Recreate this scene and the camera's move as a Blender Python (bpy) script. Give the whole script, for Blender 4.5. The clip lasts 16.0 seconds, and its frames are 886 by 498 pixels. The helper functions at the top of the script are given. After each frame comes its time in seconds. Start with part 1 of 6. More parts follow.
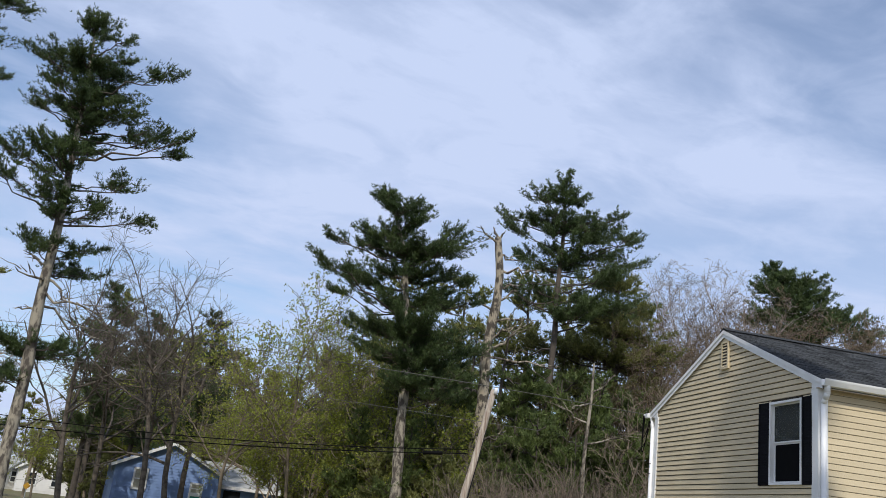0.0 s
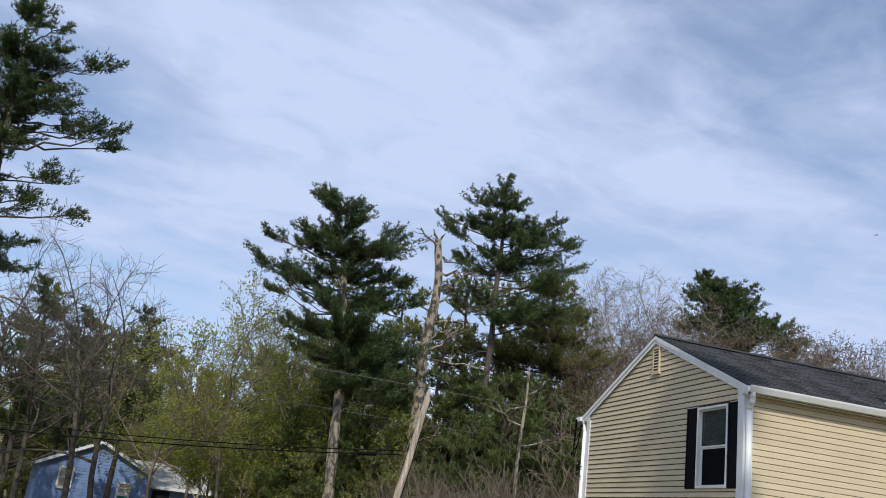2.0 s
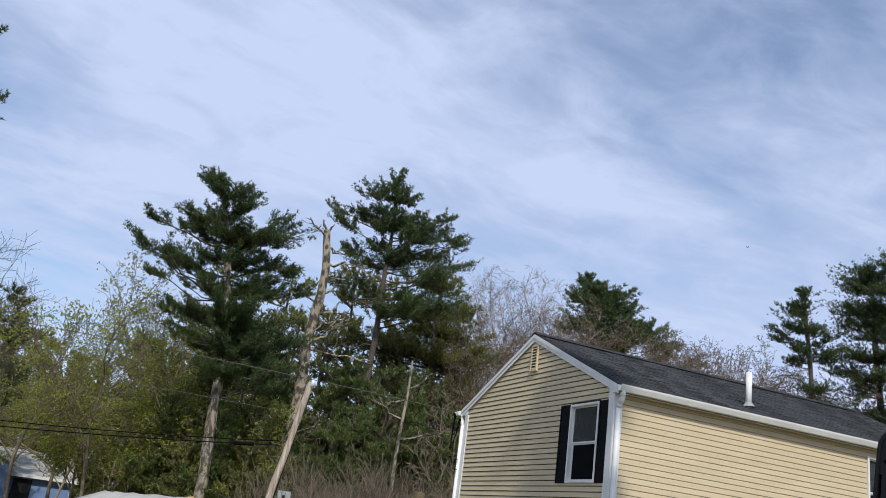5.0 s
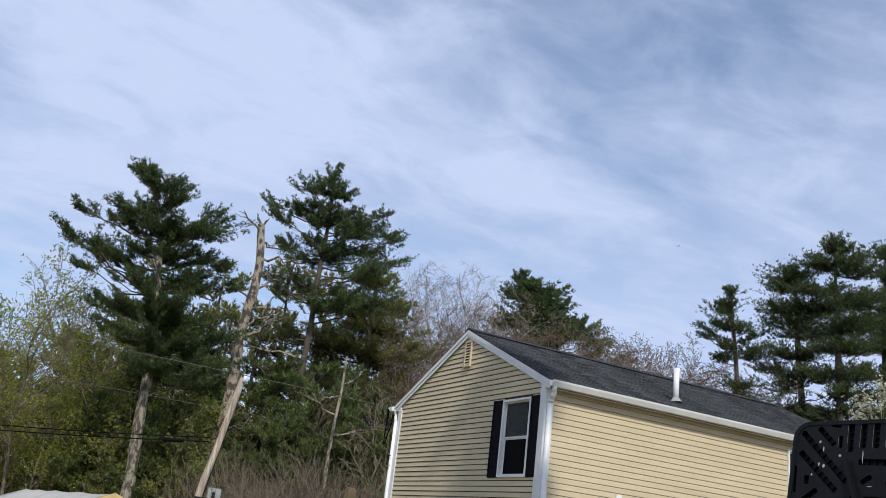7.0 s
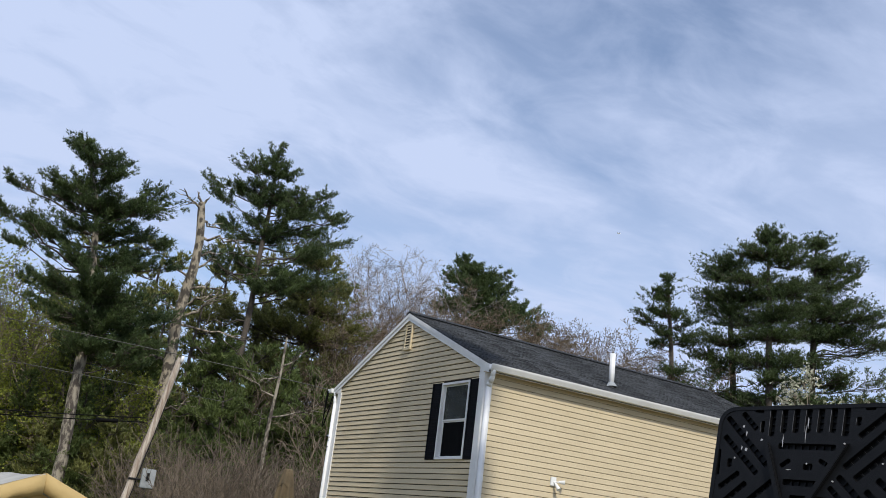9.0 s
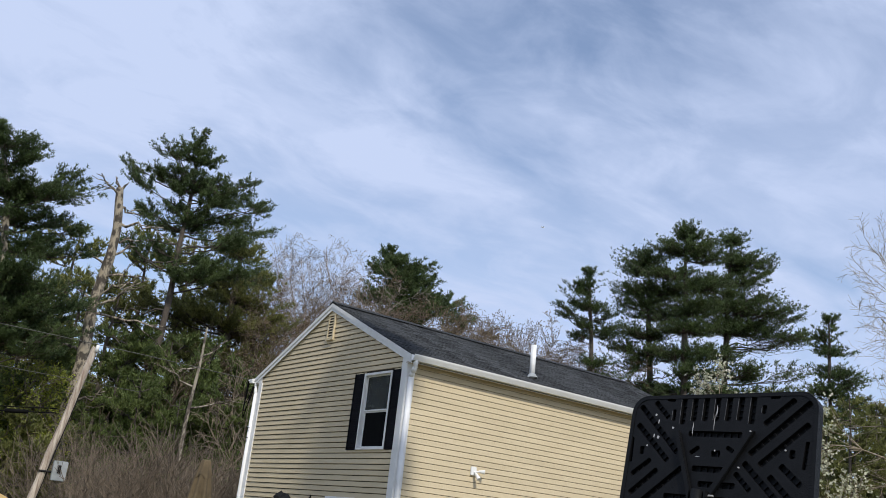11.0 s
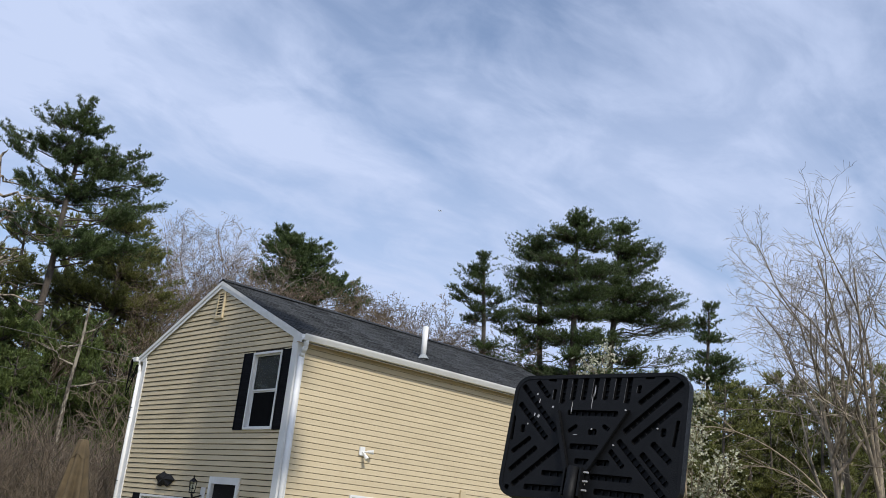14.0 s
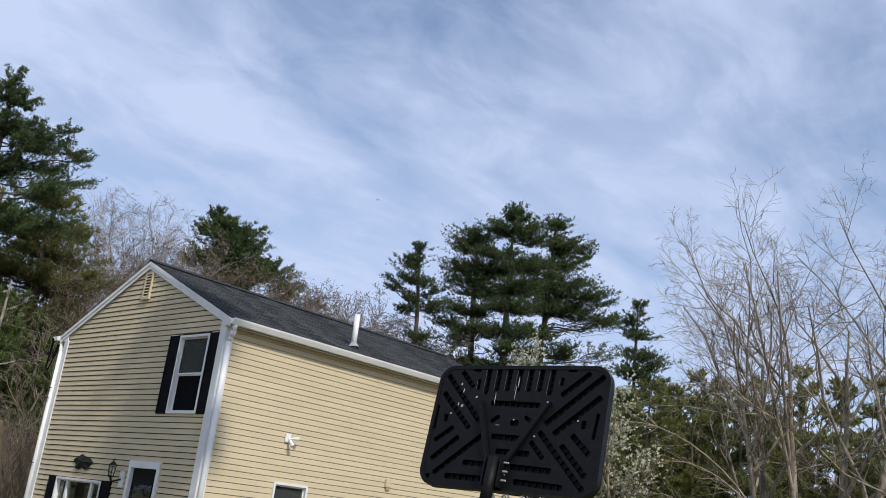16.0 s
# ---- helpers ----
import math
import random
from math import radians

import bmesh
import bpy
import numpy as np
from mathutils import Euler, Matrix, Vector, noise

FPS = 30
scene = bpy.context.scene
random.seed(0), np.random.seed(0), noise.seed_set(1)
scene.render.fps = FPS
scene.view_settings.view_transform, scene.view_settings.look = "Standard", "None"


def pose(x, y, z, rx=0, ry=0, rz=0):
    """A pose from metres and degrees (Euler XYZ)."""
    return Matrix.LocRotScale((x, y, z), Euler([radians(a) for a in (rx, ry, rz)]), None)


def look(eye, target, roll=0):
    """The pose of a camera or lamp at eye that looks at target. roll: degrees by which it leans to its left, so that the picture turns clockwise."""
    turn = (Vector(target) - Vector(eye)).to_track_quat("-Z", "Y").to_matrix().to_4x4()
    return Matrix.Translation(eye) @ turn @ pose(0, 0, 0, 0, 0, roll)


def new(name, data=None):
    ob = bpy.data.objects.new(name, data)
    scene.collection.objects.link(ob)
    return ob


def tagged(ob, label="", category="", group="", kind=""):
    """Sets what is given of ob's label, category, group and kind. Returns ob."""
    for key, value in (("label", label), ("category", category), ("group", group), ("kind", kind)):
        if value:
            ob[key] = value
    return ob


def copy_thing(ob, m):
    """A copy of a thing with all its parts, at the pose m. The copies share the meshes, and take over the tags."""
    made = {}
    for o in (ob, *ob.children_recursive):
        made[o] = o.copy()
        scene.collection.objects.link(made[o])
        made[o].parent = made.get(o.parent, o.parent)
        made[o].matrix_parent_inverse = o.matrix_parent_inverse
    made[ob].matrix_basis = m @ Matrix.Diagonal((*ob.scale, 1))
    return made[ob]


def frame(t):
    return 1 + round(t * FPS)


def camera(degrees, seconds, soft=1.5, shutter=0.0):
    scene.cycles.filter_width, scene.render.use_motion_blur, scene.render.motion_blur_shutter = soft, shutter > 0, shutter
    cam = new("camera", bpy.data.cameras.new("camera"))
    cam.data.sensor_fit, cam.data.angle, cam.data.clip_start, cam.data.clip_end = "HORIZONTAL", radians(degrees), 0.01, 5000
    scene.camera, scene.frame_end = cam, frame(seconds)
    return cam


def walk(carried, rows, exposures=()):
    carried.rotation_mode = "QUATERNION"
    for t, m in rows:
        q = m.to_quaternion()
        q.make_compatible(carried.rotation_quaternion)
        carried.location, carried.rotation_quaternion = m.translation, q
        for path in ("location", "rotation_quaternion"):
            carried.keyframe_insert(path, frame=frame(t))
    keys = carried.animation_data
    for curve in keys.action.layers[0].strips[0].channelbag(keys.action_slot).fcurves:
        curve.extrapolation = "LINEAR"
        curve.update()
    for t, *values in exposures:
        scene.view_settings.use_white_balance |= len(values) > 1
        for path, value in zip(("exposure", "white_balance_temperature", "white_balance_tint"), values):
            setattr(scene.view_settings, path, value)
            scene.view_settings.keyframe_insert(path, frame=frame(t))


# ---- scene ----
cam = camera(52.9, 16.0, soft=0.7)
PATH = [
    (0.0, -0.032, 0.19, 1.833, -13.08, 17.07, -6.82), (0.5, -0.031, 0.187, 1.831, -14.16, 17.2, -7.39),
    (1.0, -0.028, 0.181, 1.831, -15.13, 17.45, -7.57), (1.5, -0.024, 0.174, 1.83, -15.89, 17.52, -7.17),
    (2.0, -0.017, 0.16, 1.829, -17.22, 17.66, -7.05), (2.5, -0.011, 0.149, 1.827, -18.61, 17.62, -7.12),
    (3.0, -0.008, 0.137, 1.824, -19.7, 17.58, -7.4), (3.5, -0.003, 0.126, 1.816, -20.88, 17.88, -7.47),
    (4.0, 0.005, 0.112, 1.809, -22.22, 18.21, -7.29), (4.5, 0.008, 0.096, 1.802, -23.42, 18.32, -7.3),
    (5.0, 0.017, 0.076, 1.795, -24.84, 18.24, -7.48), (7.5, 0.04, 0.046, 1.789, -29.78, 18.37, -6.31),
    (8.0, 0.035, 0.023, 1.794, -30.63, 18.11, -5.99), (8.5, 0.032, 0.016, 1.79, -31.5, 17.98, -6.35),
    (9.0, 0.03, 0.006, 1.785, -32.8, 17.86, -6.73), (11.5, 0.045, -0.015, 1.768, -38.79, 17.84, -5.9),
    (12.0, 0.049, -0.024, 1.763, -39.93, 17.75, -5.91), (12.5, 0.059, -0.031, 1.76, -41.1, 17.57, -6.02),
    (13.0, 0.063, -0.028, 1.76, -42.22, 17.45, -5.82), (13.5, 0.072, -0.028, 1.763, -43.42, 17.5, -5.55),
    (14.0, 0.089, -0.031, 1.759, -44.49, 17.4, -5.56), (14.5, 0.112, -0.037, 1.762, -45.48, 17.44, -5.75),
    (15.0, 0.125, -0.037, 1.759, -46.68, 17.48, -6.19), (15.5, 0.129, -0.034, 1.756, -47.83, 17.26, -6.44),
    (16.0, 0.137, -0.042, 1.756, -49.06, 17.26, -6.43)]
walk(cam, [(t, pose(x, y, z, 90 + pitch, roll, yaw)) for t, x, y, z, yaw, pitch, roll in PATH])
scene.view_settings.exposure = 0.0

# ---- sky and sun ----
SUN_FROM = Vector((-0.20, -0.68, 0.71)).normalized()    # towards the sun
world = bpy.data.worlds.new("sky")
scene.world = world
world.use_nodes = True
wn, wl = world.node_tree.nodes, world.node_tree.links
wn.clear()


def wnode(kind, **kw):
    n = wn.new(kind)
    for k, v in kw.items():
        n.inputs[k].default_value = v
    return n


w_out = wn.new("ShaderNodeOutputWorld")
w_bg = wnode("ShaderNodeBackground", Strength=1.0)
sky = wn.new("ShaderNodeTexSky")
sky.sky_type, sky.sun_disc = "NISHITA", False
sky.sun_elevation = math.asin(SUN_FROM.z)
sky.sun_rotation = math.atan2(SUN_FROM.x, SUN_FROM.y)
sky.air_density, sky.dust_density, sky.ozone_density = 1.0, 1.0, 3.5
dim = wn.new("ShaderNodeVectorMath")
dim.operation = "SCALE"
dim.inputs["Scale"].default_value = 0.15
wl.new(sky.outputs[0], dim.inputs[0])
# thin cloud sheet: the direction is laid out on a flat layer far overhead
co = wn.new("ShaderNodeTexCoord")
sep = wn.new("ShaderNodeSeparateXYZ")
wl.new(co.outputs["Generated"], sep.inputs[0])
lift = wnode("ShaderNodeMath")
lift.operation = "ADD"
lift.inputs[1].default_value = 0.16
wl.new(sep.outputs["Z"], lift.inputs[0])
high = wnode("ShaderNodeMath")
high.operation = "MAXIMUM"
high.inputs[1].default_value = 0.05
wl.new(lift.outputs[0], high.inputs[0])
flat = wn.new("ShaderNodeCombineXYZ")
for axis in "XY":
    div = wn.new("ShaderNodeMath")
    div.operation = "DIVIDE"
    wl.new(sep.outputs[axis], div.inputs[0])
    wl.new(high.outputs[0], div.inputs[1])
    wl.new(div.outputs[0], flat.inputs[axis])


def cloud_layer(scale, stretch, turn, offset, detail, low, top):
    m = wn.new("ShaderNodeMapping")
    m.inputs["Location"].default_value = (*offset, 0)
    m.inputs["Rotation"].default_value = (0, 0, radians(turn))
    m.inputs["Scale"].default_value = (stretch, 1, 1)
    wl.new(flat.outputs[0], m.inputs[0])
    n = wnode("ShaderNodeTexNoise", Scale=scale, Detail=detail, Roughness=0.58, Distortion=0.5)
    wl.new(m.outputs[0], n.inputs["Vector"])
    r = wn.new("ShaderNodeMapRange")
    r.interpolation_type = "SMOOTHSTEP"
    r.inputs["From Min"].default_value, r.inputs["From Max"].default_value = low, top
    wl.new(n.outputs["Fac"], r.inputs["Value"])
    return r


big = cloud_layer(0.75, 0.60, -14, (3.1, 1.7), 6, 0.36, 0.62)
fine = cloud_layer(2.2, 0.50, -22, (0.4, 5.2), 8, 0.34, 0.66)
mix_f = wn.new("ShaderNodeMath")
mix_f.operation = "MULTIPLY_ADD"
mix_f.inputs[1].default_value = 0.44
wl.new(fine.outputs[0], mix_f.inputs[0])
half_big = wn.new("ShaderNodeMath")
half_big.operation = "MULTIPLY_ADD"
half_big.inputs[1].default_value = 0.36
half_big.inputs[2].default_value = 0.17
wl.new(big.outputs[0], half_big.inputs[0])
wl.new(half_big.outputs[0], mix_f.inputs[2])
small = cloud_layer(5.5, 0.75, -15, (2.2, 0.9), 6, 0.36, 0.68)
with_small = wn.new("ShaderNodeMath")
with_small.operation = "MULTIPLY_ADD"
with_small.inputs[1].default_value = 0.27
wl.new(small.outputs[0], with_small.inputs[0])
wl.new(mix_f.outputs[0], with_small.inputs[2])
mix = wn.new("ShaderNodeMix")
mix.data_type = "RGBA"
wl.new(with_small.outputs[0], mix.inputs["Factor"])
wl.new(dim.outputs[0], mix.inputs["A"])
mix.inputs["B"].default_value = (0.58, 0.68, 0.93, 1)
wl.new(mix.outputs["Result"], w_bg.inputs["Color"])
wl.new(w_bg.outputs[0], w_out.inputs[0])

sun = new("sun", bpy.data.lights.new("sun", "SUN"))
sun.data.energy, sun.data.angle, sun.data.color = 3.1, radians(0.8), (1.0, 0.95, 0.87)
sun.matrix_world = look(SUN_FROM * 50, (0, 0, 0))

# ---- materials ----


def material(name, color, rough=0.7, second=None, scale=8.0, bump=0.0, bump_scale=60.0, metal=0.0, spread=0.0,
             trans=0.0, coords="Object", stretch=(1, 1, 1), spec=0.5, island=False, tight=0.15):
    """A surface with a coarse blend of two colours, fine grain and bump, and a spread of brightness from piece to piece."""
    m = bpy.data.materials.new(name)
    m.use_nodes = True
    n, l = m.node_tree.nodes, m.node_tree.links
    b = n["Principled BSDF"]
    b.inputs["Roughness"].default_value, b.inputs["Metallic"].default_value = rough, metal
    b.inputs["Specular IOR Level"].default_value = spec
    tc = n.new("ShaderNodeTexCoord")
    mp = n.new("ShaderNodeMapping")
    mp.inputs["Scale"].default_value = stretch
    l.new(tc.outputs[coords], mp.inputs[0])
    t = n.new("ShaderNodeTexNoise")
    t.inputs["Scale"].default_value, t.inputs["Detail"].default_value, t.inputs["Roughness"].default_value = scale, 5, 0.6
    l.new(mp.outputs[0], t.inputs["Vector"])
    ramp = n.new("ShaderNodeValToRGB")
    second = second or tuple(c * 0.8 for c in color)
    ramp.color_ramp.elements[0].position, ramp.color_ramp.elements[1].position = 0.5 - tight, 0.5 + tight
    ramp.color_ramp.elements[0].color, ramp.color_ramp.elements[1].color = (*second, 1), (*color, 1)
    l.new(t.outputs["Fac"], ramp.inputs[0])
    out = ramp.outputs[0]
    if spread:
        hsv = n.new("ShaderNodeHueSaturation")
        mr = n.new("ShaderNodeMapRange")
        mr.inputs["To Min"].default_value, mr.inputs["To Max"].default_value = 1 - spread, 1 + spread
        if island:
            l.new(n.new("ShaderNodeNewGeometry").outputs["Random Per Island"], mr.inputs["Value"])
        else:
            l.new(n.new("ShaderNodeObjectInfo").outputs["Random"], mr.inputs["Value"])
        l.new(mr.outputs[0], hsv.inputs["Value"])
        l.new(out, hsv.inputs["Color"])
        out = hsv.outputs[0]
    l.new(out, b.inputs["Base Color"])
    if bump:
        t2 = n.new("ShaderNodeTexNoise")
        t2.inputs["Scale"].default_value, t2.inputs["Detail"].default_value = bump_scale, 4
        l.new(mp.outputs[0], t2.inputs["Vector"])
        bp = n.new("ShaderNodeBump")
        bp.inputs["Strength"].default_value, bp.inputs["Distance"].default_value = bump, 0.02
        l.new(t2.outputs["Fac"], bp.inputs["Height"])
        l.new(bp.outputs[0], b.inputs["Normal"])
    if trans:
        tr = n.new("ShaderNodeBsdfTranslucent")
        l.new(out, tr.inputs["Color"])
        mx = n.new("ShaderNodeMixShader")
        mx.inputs[0].default_value = trans
        l.new(b.outputs[0], mx.inputs[1])
        l.new(tr.outputs[0], mx.inputs[2])
        l.new(mx.outputs[0], n["Material Output"].inputs["Surface"])
    return m


def glass_material(name, color):
    m = bpy.data.materials.new(name)
    m.use_nodes = True
    b = m.node_tree.nodes["Principled BSDF"]
    b.inputs["Base Color"].default_value = (*color, 1)
    b.inputs["Roughness"].default_value, b.inputs["Transmission Weight"].default_value, b.inputs["IOR"].default_value = 0.02, 1.0, 1.5
    return m


SIDING = material("tan_vinyl_siding", (0.60, 0.50, 0.325), 0.55, (0.555, 0.46, 0.295), 1.2, 0.25, 90, spread=0.03, stretch=(1, 1, 4))
# sheathing coloured near-black so that gaps before it read as shade
SHADE_SHEATH = material("shade_dark_sheathing", (0.05, 0.04, 0.03), 0.9)
WHITE = material("white_vinyl_trim", (0.80, 0.80, 0.78), 0.45, (0.72, 0.72, 0.70), 3.0)
SOFFIT = material("tan_soffit", (0.40, 0.33, 0.24), 0.6, (0.36, 0.30, 0.21), 4.0)
SHUTTER = material("black_shutter_plastic", (0.005, 0.005, 0.007), 0.75, (0.008, 0.008, 0.010), 6.0, spec=0.1)
SHINGLE = material("charcoal_asphalt_shingle", (0.070, 0.074, 0.076), 0.95, (0.024, 0.026, 0.028), 26.0, 0.9, 160, spread=0.45, island=True, tight=0.1, spec=0.25)
GLASS = glass_material("window_glass", (0.55, 0.62, 0.58))
SCREEN = material("dark_insect_screen", (0.007, 0.0075, 0.008), 0.9, spec=0.05)
# half-clear mesh added over upper panes to dim the sky they reflect
DIMMING_SCREEN = bpy.data.materials.new("reflection_dimming_mesh")
DIMMING_SCREEN.use_nodes = True
fs, fl = DIMMING_SCREEN.node_tree.nodes, DIMMING_SCREEN.node_tree.links
fs["Principled BSDF"].inputs["Base Color"].default_value = (0.06, 0.066, 0.06, 1)
fs["Principled BSDF"].inputs["Roughness"].default_value = 0.8
see, both = fs.new("ShaderNodeBsdfTransparent"), fs.new("ShaderNodeMixShader")
both.inputs[0].default_value = 0.55
fl.new(fs["Principled BSDF"].outputs[0], both.inputs[1])
fl.new(see.outputs[0], both.inputs[2])
fl.new(both.outputs[0], fs["Material Output"].inputs["Surface"])
PVC = material("white_pvc", (0.82, 0.82, 0.80), 0.4, (0.70, 0.70, 0.67), 5.0)
IRON = material("black_iron", (0.010, 0.010, 0.011), 0.7, (0.018, 0.017, 0.016), 20.0, spec=0.25)
BLACK_PLASTIC = material("weathered_black_plastic", (0.0035, 0.0038, 0.0042), 0.5, (0.006, 0.0063, 0.007), 14.0, 0.2, 120, spec=0.2)
SCUFF = material("pale_scuff", (0.45, 0.45, 0.46), 0.6)
DOOR_PAINT = material("black_door_paint", (0.008, 0.008, 0.009), 0.6, spec=0.15)
# the gloom of unlit rooms, put into the colour
DARK_ROOM = material("unlit_room_tone", (0.08, 0.075, 0.07), 0.9)
GRASS = material("spring_grass_ground", (0.10, 0.11, 0.035), 0.95, (0.16, 0.12, 0.06), 0.6, 0.5, 30)
PINE_BARK = material("grey_pine_bark", (0.31, 0.275, 0.21), 0.95, (0.075, 0.062, 0.05), 6.0, 0.9, 14, stretch=(1, 1, 0.4), tight=0.06)
SNAG_WOOD = material("bleached_dead_bark", (0.33, 0.285, 0.21), 0.9, (0.065, 0.054, 0.042), 6.0, 0.9, 14, stretch=(1, 1, 0.5), tight=0.05)
OAK_BARK = material("dark_oak_bark", (0.155, 0.128, 0.098), 0.95, (0.06, 0.05, 0.04), 6.0, 0.6, 20)
DARK_BARK = material("dark_brown_bark", (0.10, 0.082, 0.064), 0.95, (0.05, 0.042, 0.034), 6.0, 0.6, 20)
GREY_BARK = material("grey_brown_bark", (0.37, 0.305, 0.215), 0.95, (0.18, 0.145, 0.10), 4.0, 0.6, 20, stretch=(1, 1, 0.4))
MAPLE_BARK = material("grey_maple_bark", (0.37, 0.315, 0.235), 0.95, (0.14, 0.115, 0.09), 5.0, 0.6, 20, stretch=(1, 1, 0.4), tight=0.1)
PALE_BARK = material("pale_birch_bark", (0.38, 0.32, 0.275), 0.9, (0.20, 0.165, 0.14), 4.0, 0.4, 20, stretch=(1, 1, 0.4))
TWIG_BARK = material("tan_twig_bark", (0.26, 0.21, 0.15), 0.95, (0.13, 0.105, 0.075), 4.0, 0.4, 20)
THICKET_BARK = material("brown_thicket_stems", (0.23, 0.18, 0.13), 0.95, (0.10, 0.08, 0.058), 3.0)
RUSSET = material("russet_twig_bark", (0.20, 0.15, 0.105), 0.95, (0.12, 0.09, 0.065), 3.0)
NEEDLE = material("dark_pine_needles", (0.094, 0.132, 0.044), 0.5, (0.046, 0.074, 0.028), 0.9, spread=0.5, trans=0.3, island=True, spec=0.3)
NEEDLE_LIGHT = material("light_pine_needles", (0.115, 0.158, 0.056), 0.5, (0.060, 0.092, 0.036), 0.8, spread=0.5, trans=0.3, island=True, spec=0.3)
NEEDLE_YOUNG = material("bright_young_needles", (0.17, 0.215, 0.065), 0.5, (0.09, 0.125, 0.04), 0.8, spread=0.45, trans=0.4, island=True, spec=0.3)
NEEDLE_OLIVE = material("olive_hemlock_needles", (0.24, 0.245, 0.075), 0.6, (0.125, 0.14, 0.05), 0.5, spread=0.45, trans=0.45, island=True, spec=0.3)
BUD = material("yellow_green_buds", (0.36, 0.40, 0.062), 0.6, (0.25, 0.275, 0.045), 0.7, spread=0.4, trans=0.5, island=True)
RUSSET_BUD = material("russet_buds", (0.21, 0.155, 0.085), 0.8, (0.14, 0.11, 0.06), 0.8, spread=0.35, trans=0.2, island=True)
BLOSSOM = material("cream_blossom", (0.62, 0.60, 0.47), 0.7, (0.40, 0.42, 0.26), 2.0, spread=0.25, trans=0.3, island=True)
BLUE_PAINT = material("blue_clapboard_paint", (0.18, 0.28, 0.50), 0.6, (0.14, 0.22, 0.42), 2.0, 0.2, 40)
PALE_ROOF = material("pale_worn_shingle", (0.40, 0.40, 0.38), 0.9, (0.19, 0.20, 0.18), 2.5, 0.5, 60, spread=0.25, island=True)
WHITE_HOUSE = material("white_house_paint", (0.78, 0.77, 0.74), 0.6, (0.66, 0.65, 0.62), 1.0)
POLE_WOOD = material("split_pole_wood", (0.60, 0.53, 0.43), 0.85, (0.27, 0.20, 0.15), 5.0, 0.8, 30, stretch=(3, 3, 0.25))
CABLE = material("black_cable_rubber", (0.005, 0.005, 0.005), 0.8, spec=0.1)
ALU_CABLE = material("aluminium_cable", (0.10, 0.098, 0.085), 0.6)
GREY_BOX = material("grey_meter_paint", (0.36, 0.38, 0.38), 0.5, (0.28, 0.30, 0.30), 6.0)
TAN_FABRIC = material("tan_tarp_fabric", (0.62, 0.45, 0.19), 0.8, (0.52, 0.37, 0.15), 2.0, 0.4, 12, trans=0.25)
GREY_FABRIC = material("grey_white_tarp", (0.56, 0.54, 0.48), 0.8, (0.42, 0.40, 0.35), 1.6, 0.4, 8, trans=0.15)
UMBRELLA = material("brown_umbrella_canvas", (0.125, 0.090, 0.045), 0.9, (0.075, 0.054, 0.028), 5.0, 0.4, 60)
CAR_PAINT = material("dark_car_paint", (0.015, 0.018, 0.022), 0.2)

# ---- mesh helpers ----


def part(name, bm, mat, parent=None, label="", smooth=False):
    me = bpy.data.meshes.new(name)
    bm.normal_update()
    bm.to_mesh(me)
    bm.free()
    me.materials.append(mat)
    if smooth:
        me.shade_smooth()
    ob = new(name, me)
    ob.parent = parent
    if label:
        ob["label"] = label
    return ob


def box(bm, lo, hi, bevel=0.0, m=None):
    geo = bmesh.ops.create_cube(bm, size=1.0)
    size = [h - l for l, h in zip(lo, hi)]
    mid = [(h + l) / 2 for l, h in zip(lo, hi)]
    bmesh.ops.scale(bm, vec=size, verts=geo["verts"])
    bmesh.ops.translate(bm, vec=mid, verts=geo["verts"])
    verts = geo["verts"]
    if bevel:
        edges = list({e for v in verts for e in v.link_edges})
        res = bmesh.ops.bevel(bm, geom=edges, offset=bevel, segments=2, affect="EDGES")
        verts = list({v for fc in res["faces"] for v in fc.verts} | {v for v in verts if v.is_valid})
    if m is not None:
        bmesh.ops.transform(bm, matrix=m, verts=verts)
    return verts


def box_part(name, lo, hi, mat, parent=None, label="", bevel=0.004):
    bm = bmesh.new()
    box(bm, lo, hi, bevel)
    return part(name, bm, mat, parent, label)


def rod(bm, a, b, r, r2=None, seg=10):
    a, b = Vector(a), Vector(b)
    m = Matrix.Translation((a + b) / 2) @ (b - a).to_track_quat("Z", "Y").to_matrix().to_4x4()
    return bmesh.ops.create_cone(bm, cap_ends=True, segments=seg, radius1=r, radius2=r if r2 is None else r2, depth=(b - a).length, matrix=m)["verts"]


def prism(bm, outline, to3d, depth_vec):
    """A flat outline (2D points) made solid along depth_vec."""
    front = [bm.verts.new(to3d(*p)) for p in outline]
    back = [bm.verts.new(Vector(to3d(*p)) + Vector(depth_vec)) for p in outline]
    bm.faces.new(front)
    bm.faces.new(back[::-1])
    for i in range(len(front)):
        j = (i + 1) % len(front)
        bm.faces.new((front[j], front[i], back[i], back[j]))
    bmesh.ops.recalc_face_normals(bm, faces=bm.faces[:])


def empty(name, at, label, category, group="", turn=0.0):
    ob = new(name)
    ob.empty_display_size = 0.2
    ob.matrix_basis = pose(*at, 0, 0, turn)
    return tagged(ob, label, category, group)


